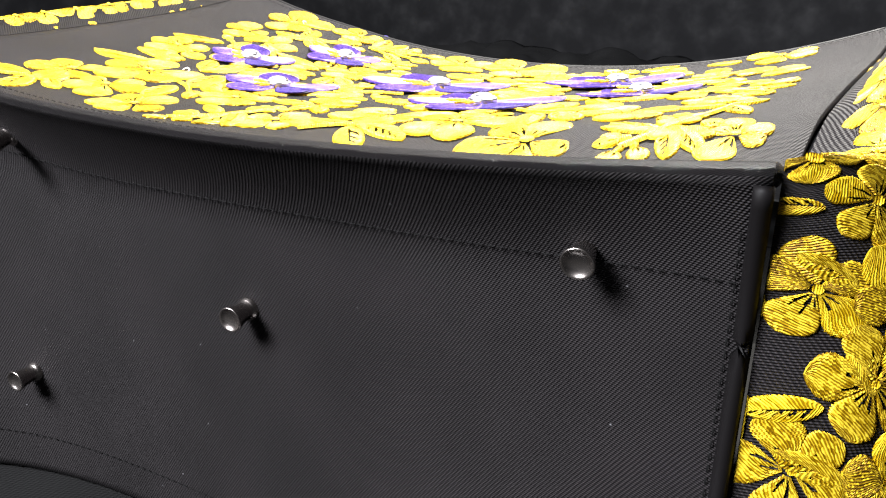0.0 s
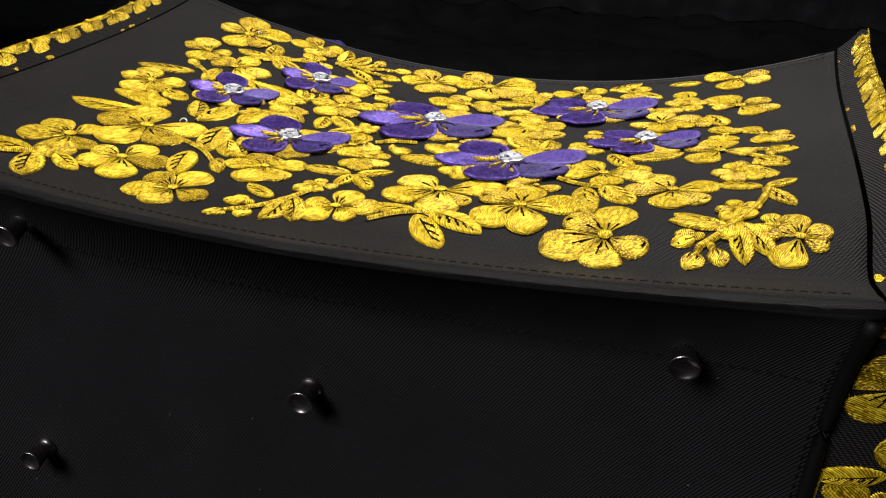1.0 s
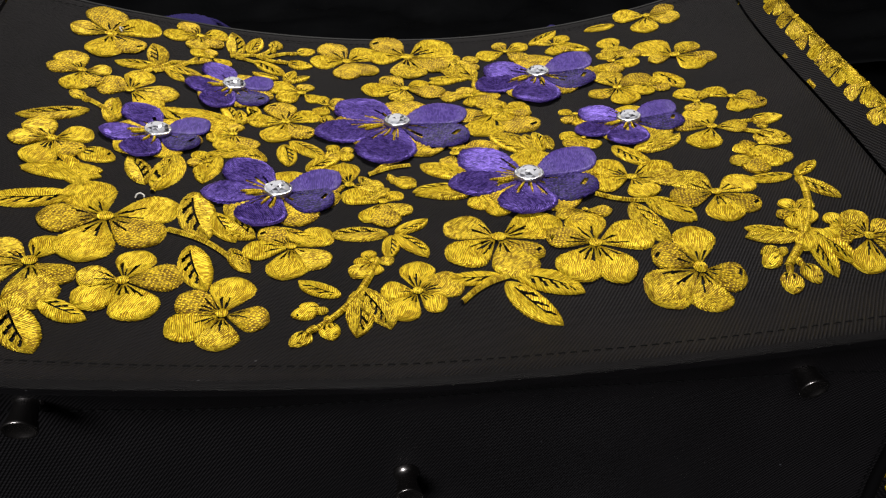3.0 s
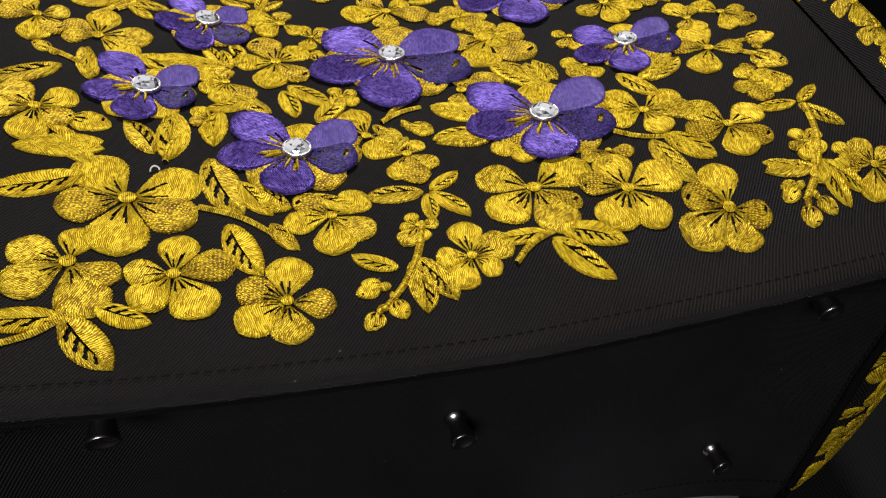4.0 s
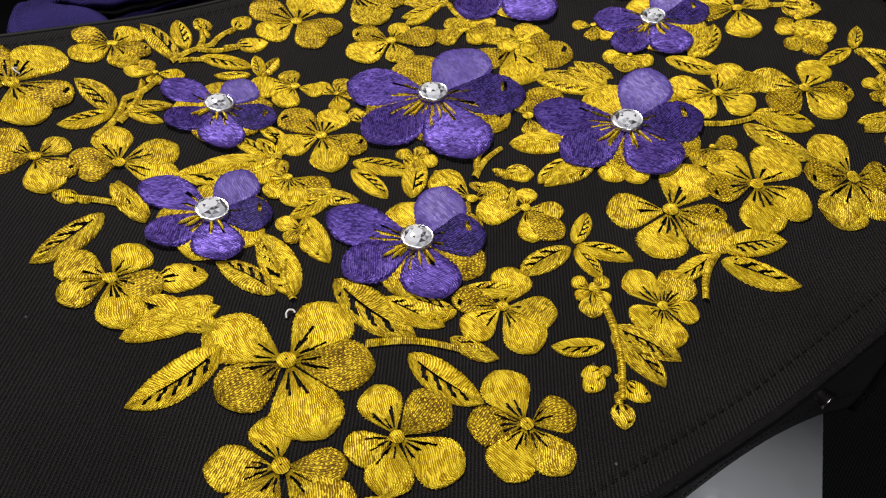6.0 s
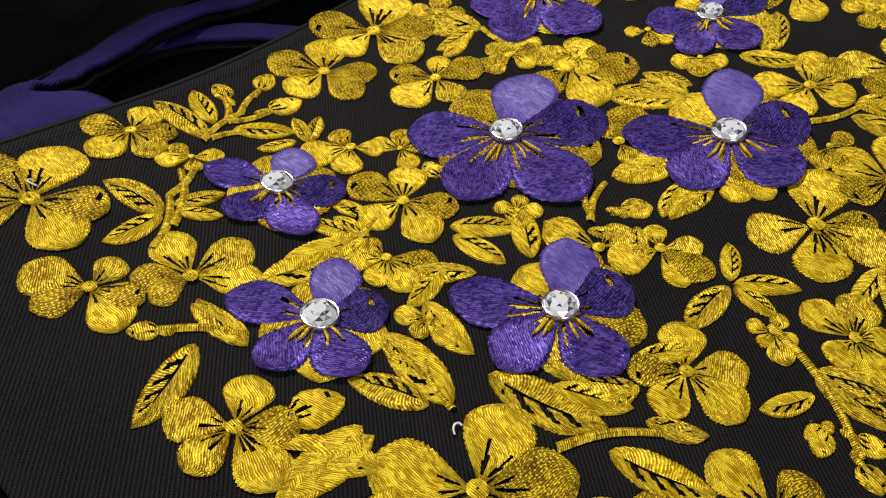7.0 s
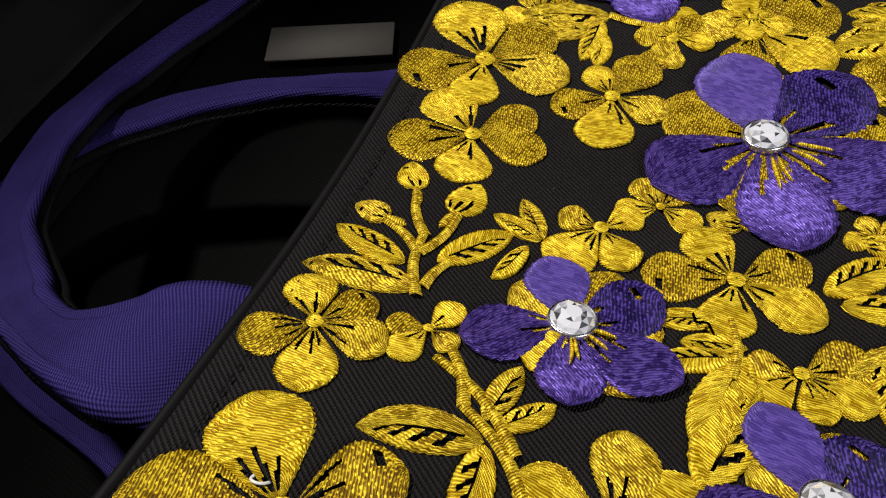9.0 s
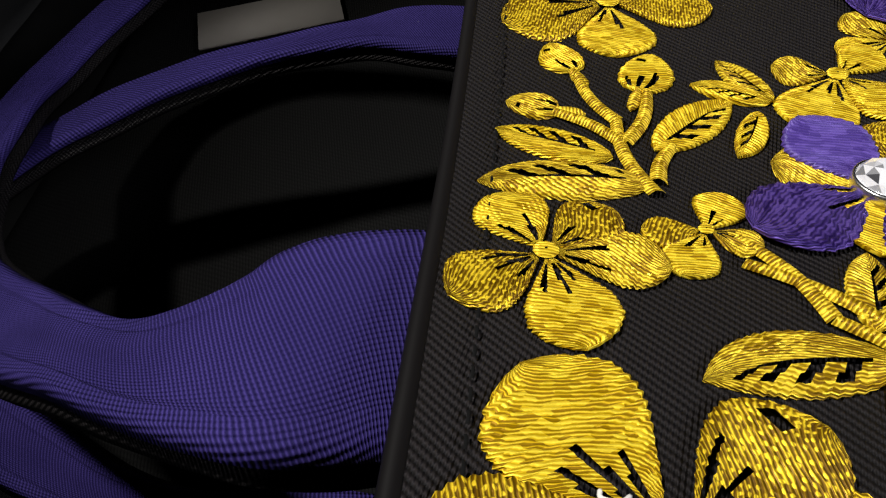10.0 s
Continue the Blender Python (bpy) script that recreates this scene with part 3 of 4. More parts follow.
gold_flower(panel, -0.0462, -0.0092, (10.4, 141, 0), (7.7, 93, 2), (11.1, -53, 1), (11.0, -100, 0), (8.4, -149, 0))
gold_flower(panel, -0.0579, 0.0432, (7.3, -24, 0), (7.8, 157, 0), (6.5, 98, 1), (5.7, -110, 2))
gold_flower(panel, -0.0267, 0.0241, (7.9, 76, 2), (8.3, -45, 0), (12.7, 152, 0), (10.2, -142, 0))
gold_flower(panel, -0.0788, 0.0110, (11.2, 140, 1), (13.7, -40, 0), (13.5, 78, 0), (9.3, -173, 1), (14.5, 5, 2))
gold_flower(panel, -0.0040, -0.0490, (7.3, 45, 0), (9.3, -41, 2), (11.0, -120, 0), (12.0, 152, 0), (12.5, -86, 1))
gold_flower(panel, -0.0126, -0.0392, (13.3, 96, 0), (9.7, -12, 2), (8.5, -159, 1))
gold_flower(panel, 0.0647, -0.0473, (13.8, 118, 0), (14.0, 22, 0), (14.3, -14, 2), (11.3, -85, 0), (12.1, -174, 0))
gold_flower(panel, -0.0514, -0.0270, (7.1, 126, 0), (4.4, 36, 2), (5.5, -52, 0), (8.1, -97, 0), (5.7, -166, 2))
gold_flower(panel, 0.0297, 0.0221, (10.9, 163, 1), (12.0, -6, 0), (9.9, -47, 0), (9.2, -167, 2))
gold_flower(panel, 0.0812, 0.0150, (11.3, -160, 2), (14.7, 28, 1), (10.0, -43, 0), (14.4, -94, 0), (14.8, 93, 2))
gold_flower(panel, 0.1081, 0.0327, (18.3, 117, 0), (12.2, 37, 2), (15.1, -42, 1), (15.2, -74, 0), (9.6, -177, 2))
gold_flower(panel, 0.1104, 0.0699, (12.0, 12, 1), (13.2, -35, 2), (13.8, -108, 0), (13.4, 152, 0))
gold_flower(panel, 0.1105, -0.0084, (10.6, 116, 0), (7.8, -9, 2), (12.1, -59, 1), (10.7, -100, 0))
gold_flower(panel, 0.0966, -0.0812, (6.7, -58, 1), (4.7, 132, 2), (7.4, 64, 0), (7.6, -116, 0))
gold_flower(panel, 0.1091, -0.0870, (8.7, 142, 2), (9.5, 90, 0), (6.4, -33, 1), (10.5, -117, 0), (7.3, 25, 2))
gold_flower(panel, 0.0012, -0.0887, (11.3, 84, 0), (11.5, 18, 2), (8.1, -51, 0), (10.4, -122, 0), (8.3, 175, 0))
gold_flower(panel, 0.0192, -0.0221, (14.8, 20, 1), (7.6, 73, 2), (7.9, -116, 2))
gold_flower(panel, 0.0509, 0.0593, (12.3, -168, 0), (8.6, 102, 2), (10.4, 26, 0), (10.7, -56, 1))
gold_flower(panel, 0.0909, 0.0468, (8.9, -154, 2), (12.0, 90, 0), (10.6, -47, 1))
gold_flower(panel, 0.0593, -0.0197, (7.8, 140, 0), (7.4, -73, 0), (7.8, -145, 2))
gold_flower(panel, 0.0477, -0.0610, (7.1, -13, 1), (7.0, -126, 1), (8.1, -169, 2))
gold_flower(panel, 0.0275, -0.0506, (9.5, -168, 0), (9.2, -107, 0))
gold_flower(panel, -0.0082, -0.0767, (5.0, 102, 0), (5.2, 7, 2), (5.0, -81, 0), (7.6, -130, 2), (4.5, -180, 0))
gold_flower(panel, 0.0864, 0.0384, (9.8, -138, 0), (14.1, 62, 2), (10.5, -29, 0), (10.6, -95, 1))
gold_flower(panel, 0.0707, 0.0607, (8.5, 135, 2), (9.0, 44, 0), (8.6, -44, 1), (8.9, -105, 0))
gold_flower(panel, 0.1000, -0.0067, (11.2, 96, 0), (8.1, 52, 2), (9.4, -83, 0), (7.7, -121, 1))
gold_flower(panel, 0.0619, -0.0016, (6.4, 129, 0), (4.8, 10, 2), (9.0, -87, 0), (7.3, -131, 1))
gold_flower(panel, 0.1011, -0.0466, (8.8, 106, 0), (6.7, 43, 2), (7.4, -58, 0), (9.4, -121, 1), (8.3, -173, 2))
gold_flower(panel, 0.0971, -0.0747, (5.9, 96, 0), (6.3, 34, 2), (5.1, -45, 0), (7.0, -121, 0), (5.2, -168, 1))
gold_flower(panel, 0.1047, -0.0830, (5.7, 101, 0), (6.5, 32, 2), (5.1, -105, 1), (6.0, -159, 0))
gold_leaf(panel, 0.0172, -0.0417, 0.0044, -0.0442)
gold_leaf(panel, 0.0194, -0.0315, 0.0081, -0.0280)
gold_leaf(panel, -0.0781, -0.0380, -0.0955, -0.0390)
gold_leaf(panel, -0.0359, -0.0649, -0.0462, -0.0632)
gold_leaf(panel, 0.0946, -0.0833, 0.0815, -0.0811)
gold_stem(panel, 0.0959, -0.0801, 0.0883, -0.0909)
gold_stem(panel, -0.0436, 0.0507, -0.0382, 0.0592)
gold_stem(panel, -0.0432, 0.0509, -0.0323, 0.0479)
gold_stem(panel, -0.0501, 0.0473, -0.0431, 0.0454)
gold_stem(panel, -0.0802, 0.0215, -0.0692, 0.0335)
gold_stem(panel, -0.0692, 0.0335, -0.0587, 0.0403)
gold_leaf(panel, 0.0270, -0.0382, 0.0096, -0.0293)
gold_leaf(panel, 0.0160, -0.0449, 0.0059, -0.0459)
gold_leaf(panel, -0.0366, -0.0657, -0.0437, -0.0558)
gold_leaf(panel, -0.0413, -0.0699, -0.0360, -0.0794)
gold_leaf(panel, 0.0709, -0.0321, 0.0866, -0.0264)
gold_leaf(panel, 0.0969, 0.0220, 0.1007, 0.0056)
gold_bud(panel, 0.1095, -0.0267, 0.1105, -0.0322)
gold_stem(panel, 0.1023, -0.0293, 0.1114, -0.0415)
gold_leaf(panel, -0.0803, -0.0483, -0.1006, -0.0530)
gold_leaf(panel, -0.0769, -0.0360, -0.0961, -0.0378)
gold_leaf(panel, -0.0656, -0.0409, -0.0725, -0.0271)
gold_leaf(panel, -0.0626, -0.0436, -0.0599, -0.0237)
gold_leaf(panel, -0.0831, -0.0919, -0.0981, -0.0915)
gold_leaf(panel, -0.0831, -0.0913, -0.0739, -0.1065)
gold_leaf(panel, -0.0779, -0.0899, -0.0672, -0.0954)
gold_stem(panel, -0.0828, -0.0913, -0.0932, -0.0972)
gold_leaf(panel, -0.0506, -0.0687, -0.0448, -0.0860)
gold_leaf(panel, -0.0415, -0.0721, -0.0361, -0.0781)
gold_stem(panel, -0.0564, -0.0620, -0.0412, -0.0734)
gold_leaf(panel, -0.0020, -0.0644, 0.0069, -0.0586)
gold_leaf(panel, -0.0023, -0.0652, 0.0050, -0.0761)
gold_leaf(panel, -0.0037, -0.0648, -0.0185, -0.0648)
gold_leaf(panel, -0.0030, -0.0657, -0.0044, -0.0757)
gold_leaf(panel, -0.0158, -0.0889, -0.0253, -0.0830)
gold_bud(panel, -0.0186, -0.0936, -0.0266, -0.0946)
gold_bud(panel, -0.0186, -0.0936, -0.0249, -0.0917)
gold_bud(panel, -0.0213, -0.0983, -0.0263, -0.1053)
gold_bud(panel, -0.0189, -0.0951, -0.0177, -0.1036)
gold_leaf(panel, -0.0117, -0.0865, -0.0056, -0.1006)
gold_leaf(panel, -0.0125, -0.0875, -0.0130, -0.1031)
gold_stem(panel, -0.0070, -0.0758, -0.0221, -0.1004)
gold_leaf(panel, 0.0922, -0.0831, 0.0827, -0.0778)
gold_bud(panel, 0.0895, -0.0868, 0.0829, -0.0866)
gold_bud(panel, 0.0895, -0.0868, 0.0822, -0.0903)
gold_bud(panel, 0.0884, -0.0898, 0.0855, -0.0991)
gold_bud(panel, 0.0904, -0.0888, 0.0930, -0.0970)
gold_leaf(panel, 0.0967, -0.0815, 0.1040, -0.0937)
gold_leaf(panel, 0.0961, -0.0827, 0.0976, -0.0961)
gold_stem(panel, 0.1057, -0.0611, 0.0875, -0.0912)
gold_leaf(panel, 0.1051, -0.0593, 0.1131, -0.0541)
gold_leaf(panel, 0.1046, -0.0600, 0.1103, -0.0722)
gold_leaf(panel, 0.1044, -0.0590, 0.0929, -0.0572)
gold_leaf(panel, 0.0242, -0.0849, 0.0391, -0.0921)
gold_leaf(panel, 0.0216, -0.0873, 0.0314, -0.1022)
gold_leaf(panel, 0.0208, -0.0851, 0.0081, -0.0845)
gold_stem(panel, 0.0225, -0.0852, 0.0108, -0.0927)
gold_leaf(panel, 0.0604, -0.0602, 0.0638, -0.0797)
gold_leaf(panel, 0.0667, -0.0588, 0.0732, -0.0721)
gold_stem(panel, 0.0529, -0.0533, 0.0650, -0.0602)
gold_leaf(panel, 0.0732, -0.0338, 0.0870, -0.0256)
gold_bud(panel, -0.0318, 0.0552, -0.0225, 0.0607)
gold_bud(panel, -0.0378, 0.0554, -0.0368, 0.0653)
gold_bud(panel, -0.0363, 0.0500, -0.0234, 0.0469)
gold_leaf(panel, -0.0439, 0.0474, -0.0330, 0.0376)
gold_leaf(panel, -0.0503, 0.0480, -0.0530, 0.0669)
gold_leaf(panel, -0.0461, 0.0522, -0.0427, 0.0660)
gold_stem(panel, -0.0522, 0.0476, -0.0383, 0.0518)
gold_stem(panel, -0.0390, 0.0514, -0.0297, 0.0567)
gold_leaf(panel, -0.0326, 0.0326, -0.0243, 0.0388)
gold_leaf(panel, -0.0329, 0.0330, -0.0298, 0.0424)
gold_leaf(panel, -0.0733, 0.0292, -0.0773, 0.0455)
gold_leaf(panel, -0.0737, 0.0289, -0.0866, 0.0293)
gold_leaf(panel, -0.0701, 0.0303, -0.0593, 0.0282)
gold_leaf(panel, -0.0707, 0.0281, -0.0640, 0.0220)
gold_stem(panel, -0.0740, 0.0247, -0.0625, 0.0401)
gold_leaf(panel, -0.0296, -0.0118, -0.0197, -0.0233)
gold_leaf(panel, -0.0312, -0.0142, -0.0294, -0.0277)
gold_leaf(panel, -0.0467, -0.0005, -0.0516, 0.0109)
gold_leaf(panel, 0.0346, 0.0364, 0.0300, 0.0559)
gold_leaf(panel, 0.0330, 0.0379, 0.0186, 0.0391)
gold_stem(panel, 0.0352, 0.0366, 0.0346, 0.0239)
gold_leaf(panel, -0.0873, -0.0032, -0.1044, -0.0119)
gold_bud(panel, -0.0887, 0.0013, -0.0947, 0.0069)
gold_stem(panel, -0.0907, 0.0037, -0.0793, -0.0075)
gold_stem(panel, -0.0595, -0.0336, -0.0632, -0.0444)
gold_leaf(panel, -0.0532, -0.0438, -0.0468, -0.0659)
gold_leaf(panel, -0.0472, -0.0536, -0.0404, -0.0669)
gold_leaf(panel, 0.0218, -0.0377, 0.0080, -0.0289)
gold_leaf(panel, 0.0197, -0.0448, 0.0050, -0.0458)
gold_bud(panel, -0.0015, -0.0370, 0.0058, -0.0407)
gold_stem(panel, -0.0072, -0.0333, 0.0051, -0.0282)
gold_leaf(panel, -0.0490, -0.0233, -0.0515, -0.0389)
gold_bud(panel, -0.0185, -0.0144, -0.0150, -0.0230)
gold_leaf(panel, -0.0098, -0.0343, -0.0042, -0.0434)
gold_leaf(panel, 0.0426, -0.0123, 0.0431, -0.0252)
gold_stem(panel, 0.0022, -0.0248, -0.0055, -0.0320)
gold_bud(panel, -0.0018, -0.0333, 0.0055, -0.0411)
gold_bud(panel, -0.0189, -0.0016, -0.0179, 0.0078)
gold_leaf(panel, -0.0399, 0.0028, -0.0431, 0.0128)
gold_stem(panel, -0.0506, -0.0001, -0.0392, 0.0014)
gold_leaf(panel, -0.0457, -0.0017, -0.0654, 0.0017)
gold_leaf(panel, -0.0018, -0.0416, -0.0104, -0.0488)
gold_leaf(panel, 0.0566, -0.0181, 0.0581, -0.0268)
gold_leaf(panel, 0.0821, 0.0514, 0.0706, 0.0618)
gold_leaf(panel, 0.0971, 0.0685, 0.0847, 0.0685)
gold_leaf(panel, 0.0611, 0.0635, 0.0740, 0.0726)
gold_leaf(panel, 0.0450, -0.0253, 0.0455, -0.0112)
gold_leaf(panel, 0.0431, -0.0266, 0.0325, -0.0088)
gold_leaf(panel, -0.0694, 0.0020, -0.0484, -0.0029)
gold_leaf(panel, -0.0794, -0.0080, -0.0827, 0.0053)
gold_bud(panel, -0.0894, -0.0253, -0.0752, -0.0298)
gold_leaf(panel, 0.0288, 0.0389, 0.0248, 0.0572)
gold_leaf(panel, 0.0285, 0.0363, 0.0176, 0.0355)
gold_bud(panel, 0.1053, -0.0253, 0.1177, -0.0272)
gold_bud(panel, 0.1040, -0.0288, 0.1125, -0.0427)
gold_leaf(panel, 0.0738, -0.0304, 0.0841, -0.0238)
gold_leaf(panel, 0.0537, -0.0162, 0.0605, -0.0251)
gold_leaf(panel, -0.0350, 0.0346, -0.0441, 0.0381)
gold_leaf(panel, -0.0806, -0.0093, -0.0810, 0.0057)
gold_leaf(panel, -0.0606, -0.0236, -0.0620, -0.0357)
gold_leaf(panel, 0.0354, -0.0096, 0.0436, -0.0270)
gold_leaf(panel, 0.0483, -0.0146, 0.0487, -0.0242)
gold_leaf(panel, 0.0279, -0.0323, 0.0100, -0.0303)
gold_leaf(panel, 0.0192, -0.0480, 0.0064, -0.0454)
gold_leaf(panel, 0.0230, -0.0475, 0.0250, -0.0575)
gold_flower(panel, 0.0310, 0.0217, (8.5, 100, 2), (8.0, 35, 0), (9.0, -30, 1), (8.5, -95, 0), (8.0, 170, 2))
gold_flower(panel, -0.0157, -0.0193, (5.5, 110, 0), (5.5, 30, 2), (6.0, -45, 0), (5.5, -120, 2))
gold_bud(panel, -0.0023, -0.0352, 0.0057, -0.0403)
gold_leaf(panel, -0.0383, -0.0185, -0.0527, -0.0218)
gold_leaf(panel, -0.0460, 0.0078, -0.0442, -0.0017)
gold_leaf(panel, -0.0140, -0.0256, -0.0149, -0.0350)
gold_leaf(panel, -0.0382, -0.0503, -0.0381, -0.0597)
gold_leaf(panel, -0.0315, -0.0610, -0.0205, -0.0681)
gold_leaf(panel, -0.0357, -0.0252, -0.0466, -0.0149)
gold_leaf(panel, -0.0244, -0.0305, -0.0145, -0.0190)
gold_leaf(panel, 0.0196, -0.0438, 0.0054, -0.0442)
gold_leaf(panel, 0.0659, -0.0274, 0.0731, -0.0416)
gold_flower(panel, -0.0448, 0.0175, (7, 100, 0), (7.5, 20, 2), (7, -50, 1), (7.5, -120, 0))
gold_flower(panel, 0.0406, 0.0073, (9, 110, 0), (9, 35, 2), (9, -30, 1), (9, -110, 0), (8, 180, 0))
gold_leaf(panel, 0.0600, -0.0636, 0.0646, -0.0775)
gold_leaf(panel, 0.0650, -0.0588, 0.0719, -0.0723)
gold_leaf(panel, -0.0922, -0.0278, -0.0795, -0.0450)
gold_leaf(panel, -0.0938, -0.0379, -0.0766, -0.0389)
gold_flower(panel, -0.0185, 0.0155, (8, 110, 0), (8, 40, 2), (8, -30, 1), (8, -110, 0))
gold_flower(panel, 0.0316, 0.0512, (9, 110, 0), (9, 35, 2), (8.5, -40, 1), (9, -115, 0))
gold_flower(panel, 0.0914, 0.0128, (8, 100, 2), (8, 30, 0), (8, -50, 1), (8, -120, 0))
purple_flower(-0.0316, -0.0436, (22.5, 125), (19.3, 32), (16.1, -27), (18.3, -106), (19.7, -177))
purple_flower(0.0375, -0.0409, (25.3, 128), (24.2, 30), (20.1, -34), (21.2, -108), (23.2, -176))
purple_flower(0.0037, 0.0005, (24.8, 135), (25.1, 20), (25.9, -38), (29.5, -104), (27.3, -163))
purple_flower(-0.0670, -0.0129, (18.4, 123), (16.3, 34), (13.6, -30), (15.6, -103), (15.5, -174))
purple_flower(-0.0491, 0.0237, (17.1, 119), (14.2, 29), (15.9, -49), (18.1, -106), (15.1, -168))
purple_flower(0.0762, -0.0119, (17.6, 135), (17.8, 24), (16.8, -30), (18.6, -110), (19.1, -166))
purple_flower(0.0582, 0.0356, (20.8, 151), (24.6, 29), (21.6, -32), (26.8, -101), (26.1, -158))


# ---------------- embroidery of the side gussets ----------------
def spray_flower(at, a, b, r):
    start = rng.uniform(0, 360)
    gold_flower(at, a, b, *((r * rng.uniform(880, 1050), start + 72 * n + rng.uniform(-6, 6), rng.choice((0, 1, 2, 2))) for n in range(5)))


def gusset_sprays(at, reach, rows):
    a = 0.006
    while a < reach:
        for k in range(rows):
            if k > 5 and a > 0.045:
                continue
            b = 0.0096 + k * 0.0145 + rng.uniform(-0.0015, 0.0015)
            x = a + rng.uniform(-0.002, 0.002) + 0.008 * (k % 2)
            spray_flower(at, x, b, rng.uniform(0.0088, 0.0105))
            if k == 0:
                continue
            for t in (rng.uniform(0.2, 1.4), rng.uniform(2.4, 4.0)):
                u, v = x + 0.0078 * math.cos(t), b + 0.0078 * math.sin(t)
                gold_leaf(at, u, v, u + 0.010 * math.cos(t + 0.3), max(0.002, v + 0.010 * math.sin(t + 0.3)))
        a += 0.0145


gusset_sprays(right_gusset, 0.21, 9)
gusset_sprays(left_gusset, 0.21, 2)


# ---------------- handles ----------------
def strap(name, points, width_at, mat, label, twist=lambda s: 0.0, drop=0.0):
    """A flat cloth strap with a raised fold along its edges."""
    line = smooth(points, 14)
    n = len(line) - 1

    def place(u, v):
        k = min(n, int(round(u * n)))
        way = (line[min(k + 1, n)] - line[max(k - 1, 0)]).normalized()
        side = way.cross(Vector((0, 0, 1))).normalized()
        up = side.cross(way)
        t = twist(u)
        c = v * 2 - 1
        across = side * math.cos(t) + up * math.sin(t)
        over = up * math.cos(t) - side * math.sin(t)
        return line[k] + across * c * width_at(u) / 2 + over * (0.0016 * (1 - abs(c) ** 3) + 0.0005 * math.exp(-((abs(c) - 0.86) / 0.08) ** 2) + 0.0002 * math.sin(u * 90) * c - drop)
    total = sum((b - a).length for a, b in zip(line, line[1:]))
    return bag_part(name, grid(place, n, 14, thick=0.0022, uvfn=lambda u, v: (u * total, v * 0.02)), mat, label)


def flare(u):
    """Wide where the strap is sewn in, pinched as it leaves the bag, narrow along the handle."""
    s = min(u, 1 - u) * 1.22
    wide = 0.5 + 0.5 * math.cos(min(1.0, max(0.0, (s - 0.08) / 0.13)) * math.pi)
    return 0.0138 + 0.0100 * wide - 0.0062 * math.exp(-((s - 0.245) / 0.09) ** 2)


def handle(points, label, twist):
    top = strap("handle", points, flare, violet_twill, label, twist)
    under = strap("backing", points, lambda u: flare(u) + 0.0020, black_twill, "black cloth backing", twist, 0.0034)
    under.parent = top


handle([(-0.072, 0.062, 0.1020), (-0.072, 0.074, 0.1040), (-0.0755, 0.087, 0.1035), (-0.076, 0.100, 0.1000), (-0.071, 0.115, 0.093), (-0.063, 0.132, 0.080), (-0.051, 0.155, 0.064), (-0.036, 0.178, 0.050), (-0.019, 0.194, 0.040), (0.0015, 0.205, 0.035), (0.024, 0.212, 0.030),
        (0.055, 0.219, 0.020), (0.085, 0.211, 0.020), (0.106, 0.188, 0.030), (0.109, 0.152, 0.055), (0.099, 0.115, 0.078), (0.088, 0.092, 0.093), (0.084, 0.078, 0.097), (0.080, 0.064, 0.097)],
       "violet ribbed cloth handle sewn under the opening", lambda s: 0.12 * math.sin(s * math.pi) ** 2)
handle([(-0.078, 0.072, 0.030), (-0.0775, 0.100, 0.032), (-0.0735, 0.125, 0.030), (-0.067, 0.150, 0.028), (-0.055, 0.180, 0.024), (-0.037, 0.212, 0.016), (-0.010, 0.232, 0.010), (0.018, 0.222, 0.014), (0.036, 0.192, 0.024), (0.050, 0.158, 0.031), (0.062, 0.122, 0.033), (0.070, 0.098, 0.030), (0.076, 0.072, 0.022)],
       "violet ribbed cloth handle of the back panel", lambda s: 0.2 * math.sin(s * math.pi))

# The stretch before the bag is added to hide the table's sheen.
def felt(u, v):
    x, y = -0.36 + u * 0.74, -0.50 + v * 0.745
    return Vector((x, y, TABLE + 0.0012 + 0.0016 * abs(noise.noise(Vector((x * 30, y * 30, 2))))))


black_felt = cloth_material("black_felt", (0.0025, 0.0025, 0.0025), (0.005, 0.005, 0.005), 0.0016, 0.95, 0.0002, 12, 0.0)
tagged(part("felt_cloth", grid(felt, 60, 40, thick=0.001, uvfn=flat_uv(felt)), black_felt), "black felt cloth spread under the handbag", "cloth")

# ---------------- the table and what lies behind ----------------
bm = bmesh.new()
bmesh.ops.create_cube(bm, size=1.0, matrix=Matrix.Translation((0, 0.1, TABLE - 0.02)) @ Matrix.Diagonal((2.2, 1.6, 0.04, 1)))
bmesh.ops.bevel(bm, geom=bm.edges[:], offset=0.004, segments=2, affect="EDGES")
tagged(part("table", bm, table_black), "glossy black table top under the handbag", "table")

bm = bmesh.new()
bmesh.ops.create_cube(bm, size=1.0, matrix=Matrix.Translation((0.061, -0.1003, TABLE + 0.0044)) @ Matrix.Rotation(0.63, 4, "Z") @ Matrix.Diagonal((0.06, 0.07, 0.0012, 1)))
tagged(part("grey_card", bm, card_grey), "plain grey card slipped under the edge of the handbag", "card")

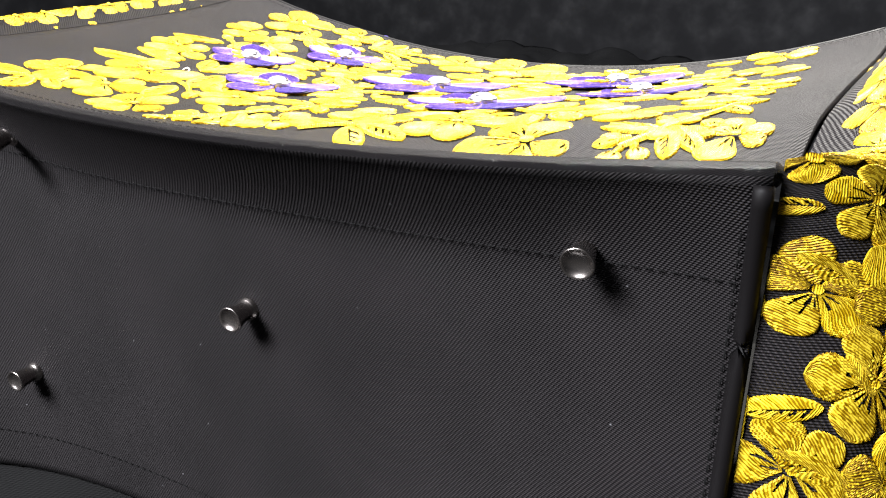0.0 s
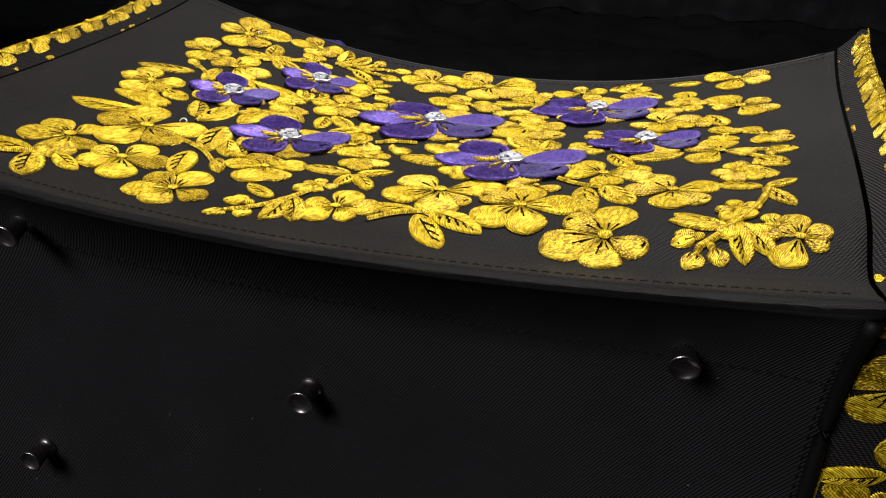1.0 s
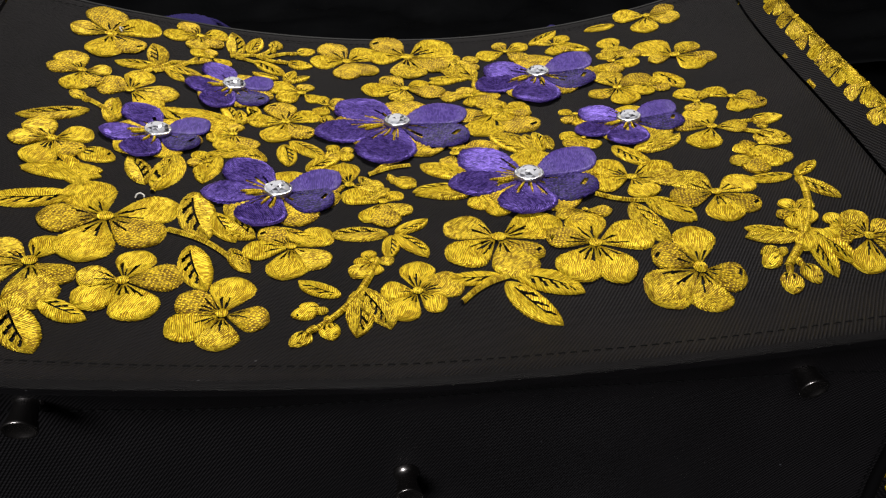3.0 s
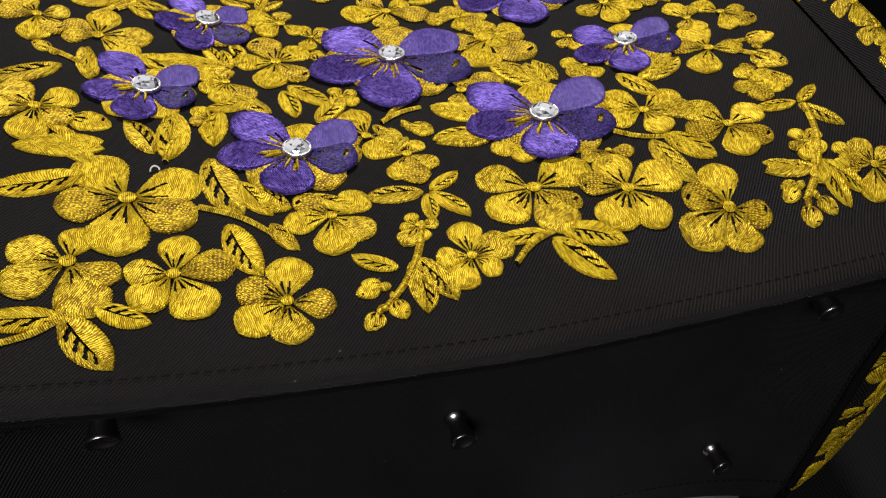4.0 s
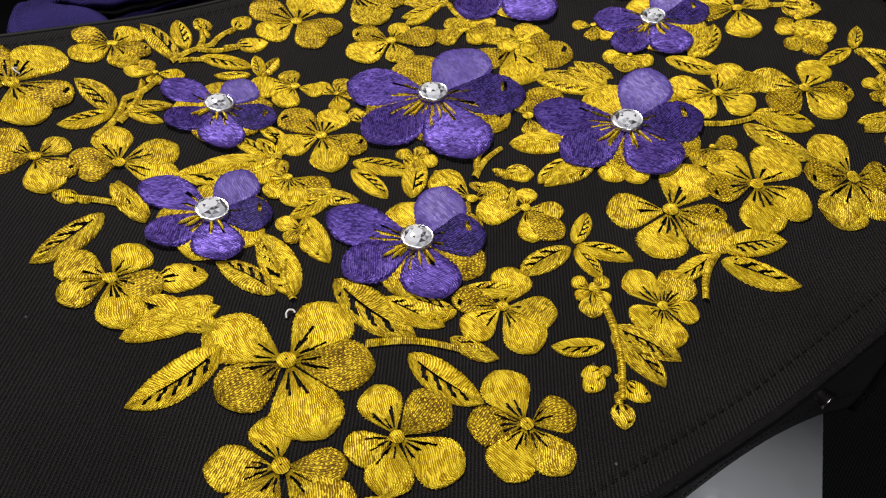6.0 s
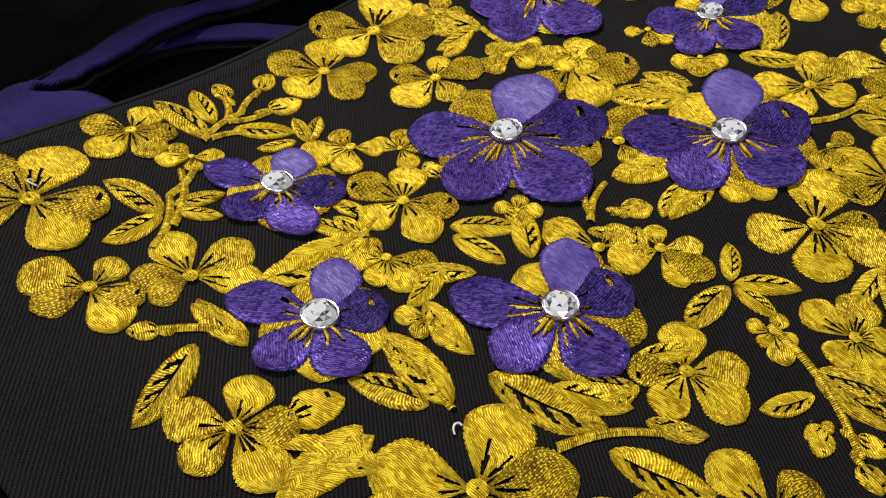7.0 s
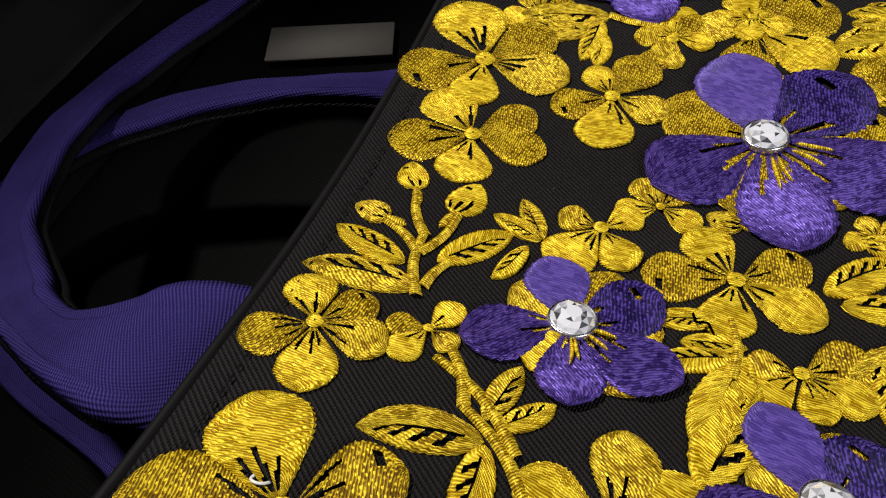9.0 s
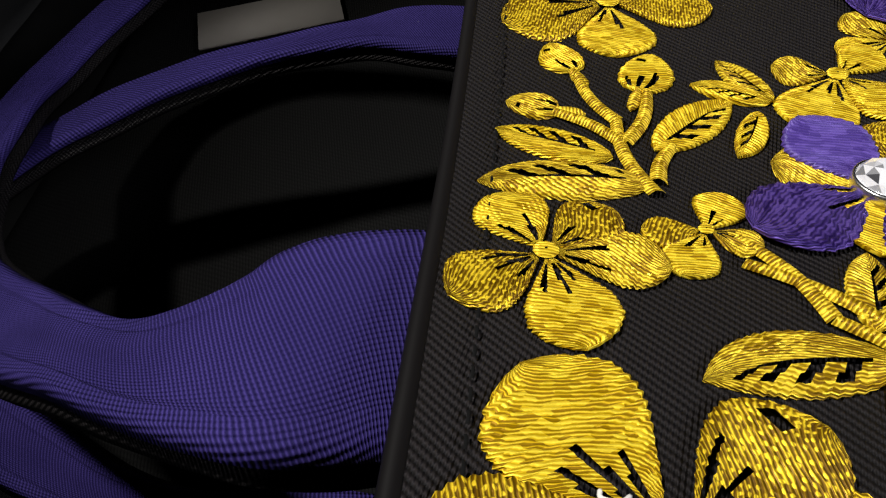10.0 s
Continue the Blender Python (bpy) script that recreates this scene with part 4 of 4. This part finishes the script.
bm = bmesh.new()
bmesh.ops.create_cube(bm, size=1.0, matrix=Matrix.Translation((0.143, 0.182, TABLE + 0.0055)) @ Matrix.Rotation(0.35, 4, "Z") @ Matrix.Diagonal((0.024, 0.060, 0.002, 1)))
tagged(part("pale_card", bm, card_pale), "narrow pale grey card on the table behind the handbag", "card")


def film_sheet(u, v):
    x, y = -0.55 + u * 1.2, 0.27 + v * 0.45
    z = TABLE + 0.004 + 0.05 * v + 0.035 * abs(noise.noise(Vector((x * 6, y * 7, 3)))) + 0.018 * abs(noise.noise(Vector((x * 17, y * 15, 9)))) + 0.006 * abs(noise.noise(Vector((x * 45, y * 40, 1))))
    return Vector((x, y, z * min(1, v * 8 + 0.15)))


tagged(part("plastic_film", grid(film_sheet, 130, 60, thick=0.0006), plastic_black), "crumpled glossy black plastic film behind the handbag", "plastic film")

# the dim room round the table
bm = bmesh.new()
bmesh.ops.create_cube(bm, size=1.0, matrix=Matrix.Translation((0, 0, 0.55)) @ Matrix.Diagonal((4.4, 4.4, 2.9, 1)))
bmesh.ops.reverse_faces(bm, faces=bm.faces[:])
wall_grey = glossy_material("dark_wall", (0.03, 0.03, 0.032), 0.8, 14.0, 0.002)
tagged(part("wall_room", bm, wall_grey), kind="structure")


# ---------------- small loose ends on the front panel ----------------
def tag_loop(x, y, turn):
    """A pulled end of a clear price-tag fastener."""
    pts = [(0, 0, 0.0006), (0.0012, 0.0006, 0.0016), (0.0026, 0.0004, 0.0020), (0.0036, -0.0006, 0.0014), (0.0032, -0.0016, 0.0009)]
    c, s = math.cos(turn), math.sin(turn)
    line = [panel(x + 0.6 * (p * c - q * s), y + 0.6 * (p * s + q * c), 0.6 * h) for p, q, h in pts]
    tagged(part("tag_fastener", tube(smooth(line, 5), 0.0002, 6), pale_thread), "tiny pale plastic tag fastener on the black cloth", "tag fastener")


tag_loop(-0.0667, -0.0481, 0.6)
tag_loop(-0.0882, 0.0516, 2.0)
line = smooth([panel(-0.0400, 0.0068, 0.0005), panel(-0.0425, 0.0062, 0.0018), panel(-0.0420, 0.0045, 0.0014), panel(-0.0433, 0.0033, 0.0007)], 6)
tagged(part("loose_thread", tube(line, 0.00022, 6), violet_lit), "short loose violet thread end on the cloth", "thread")
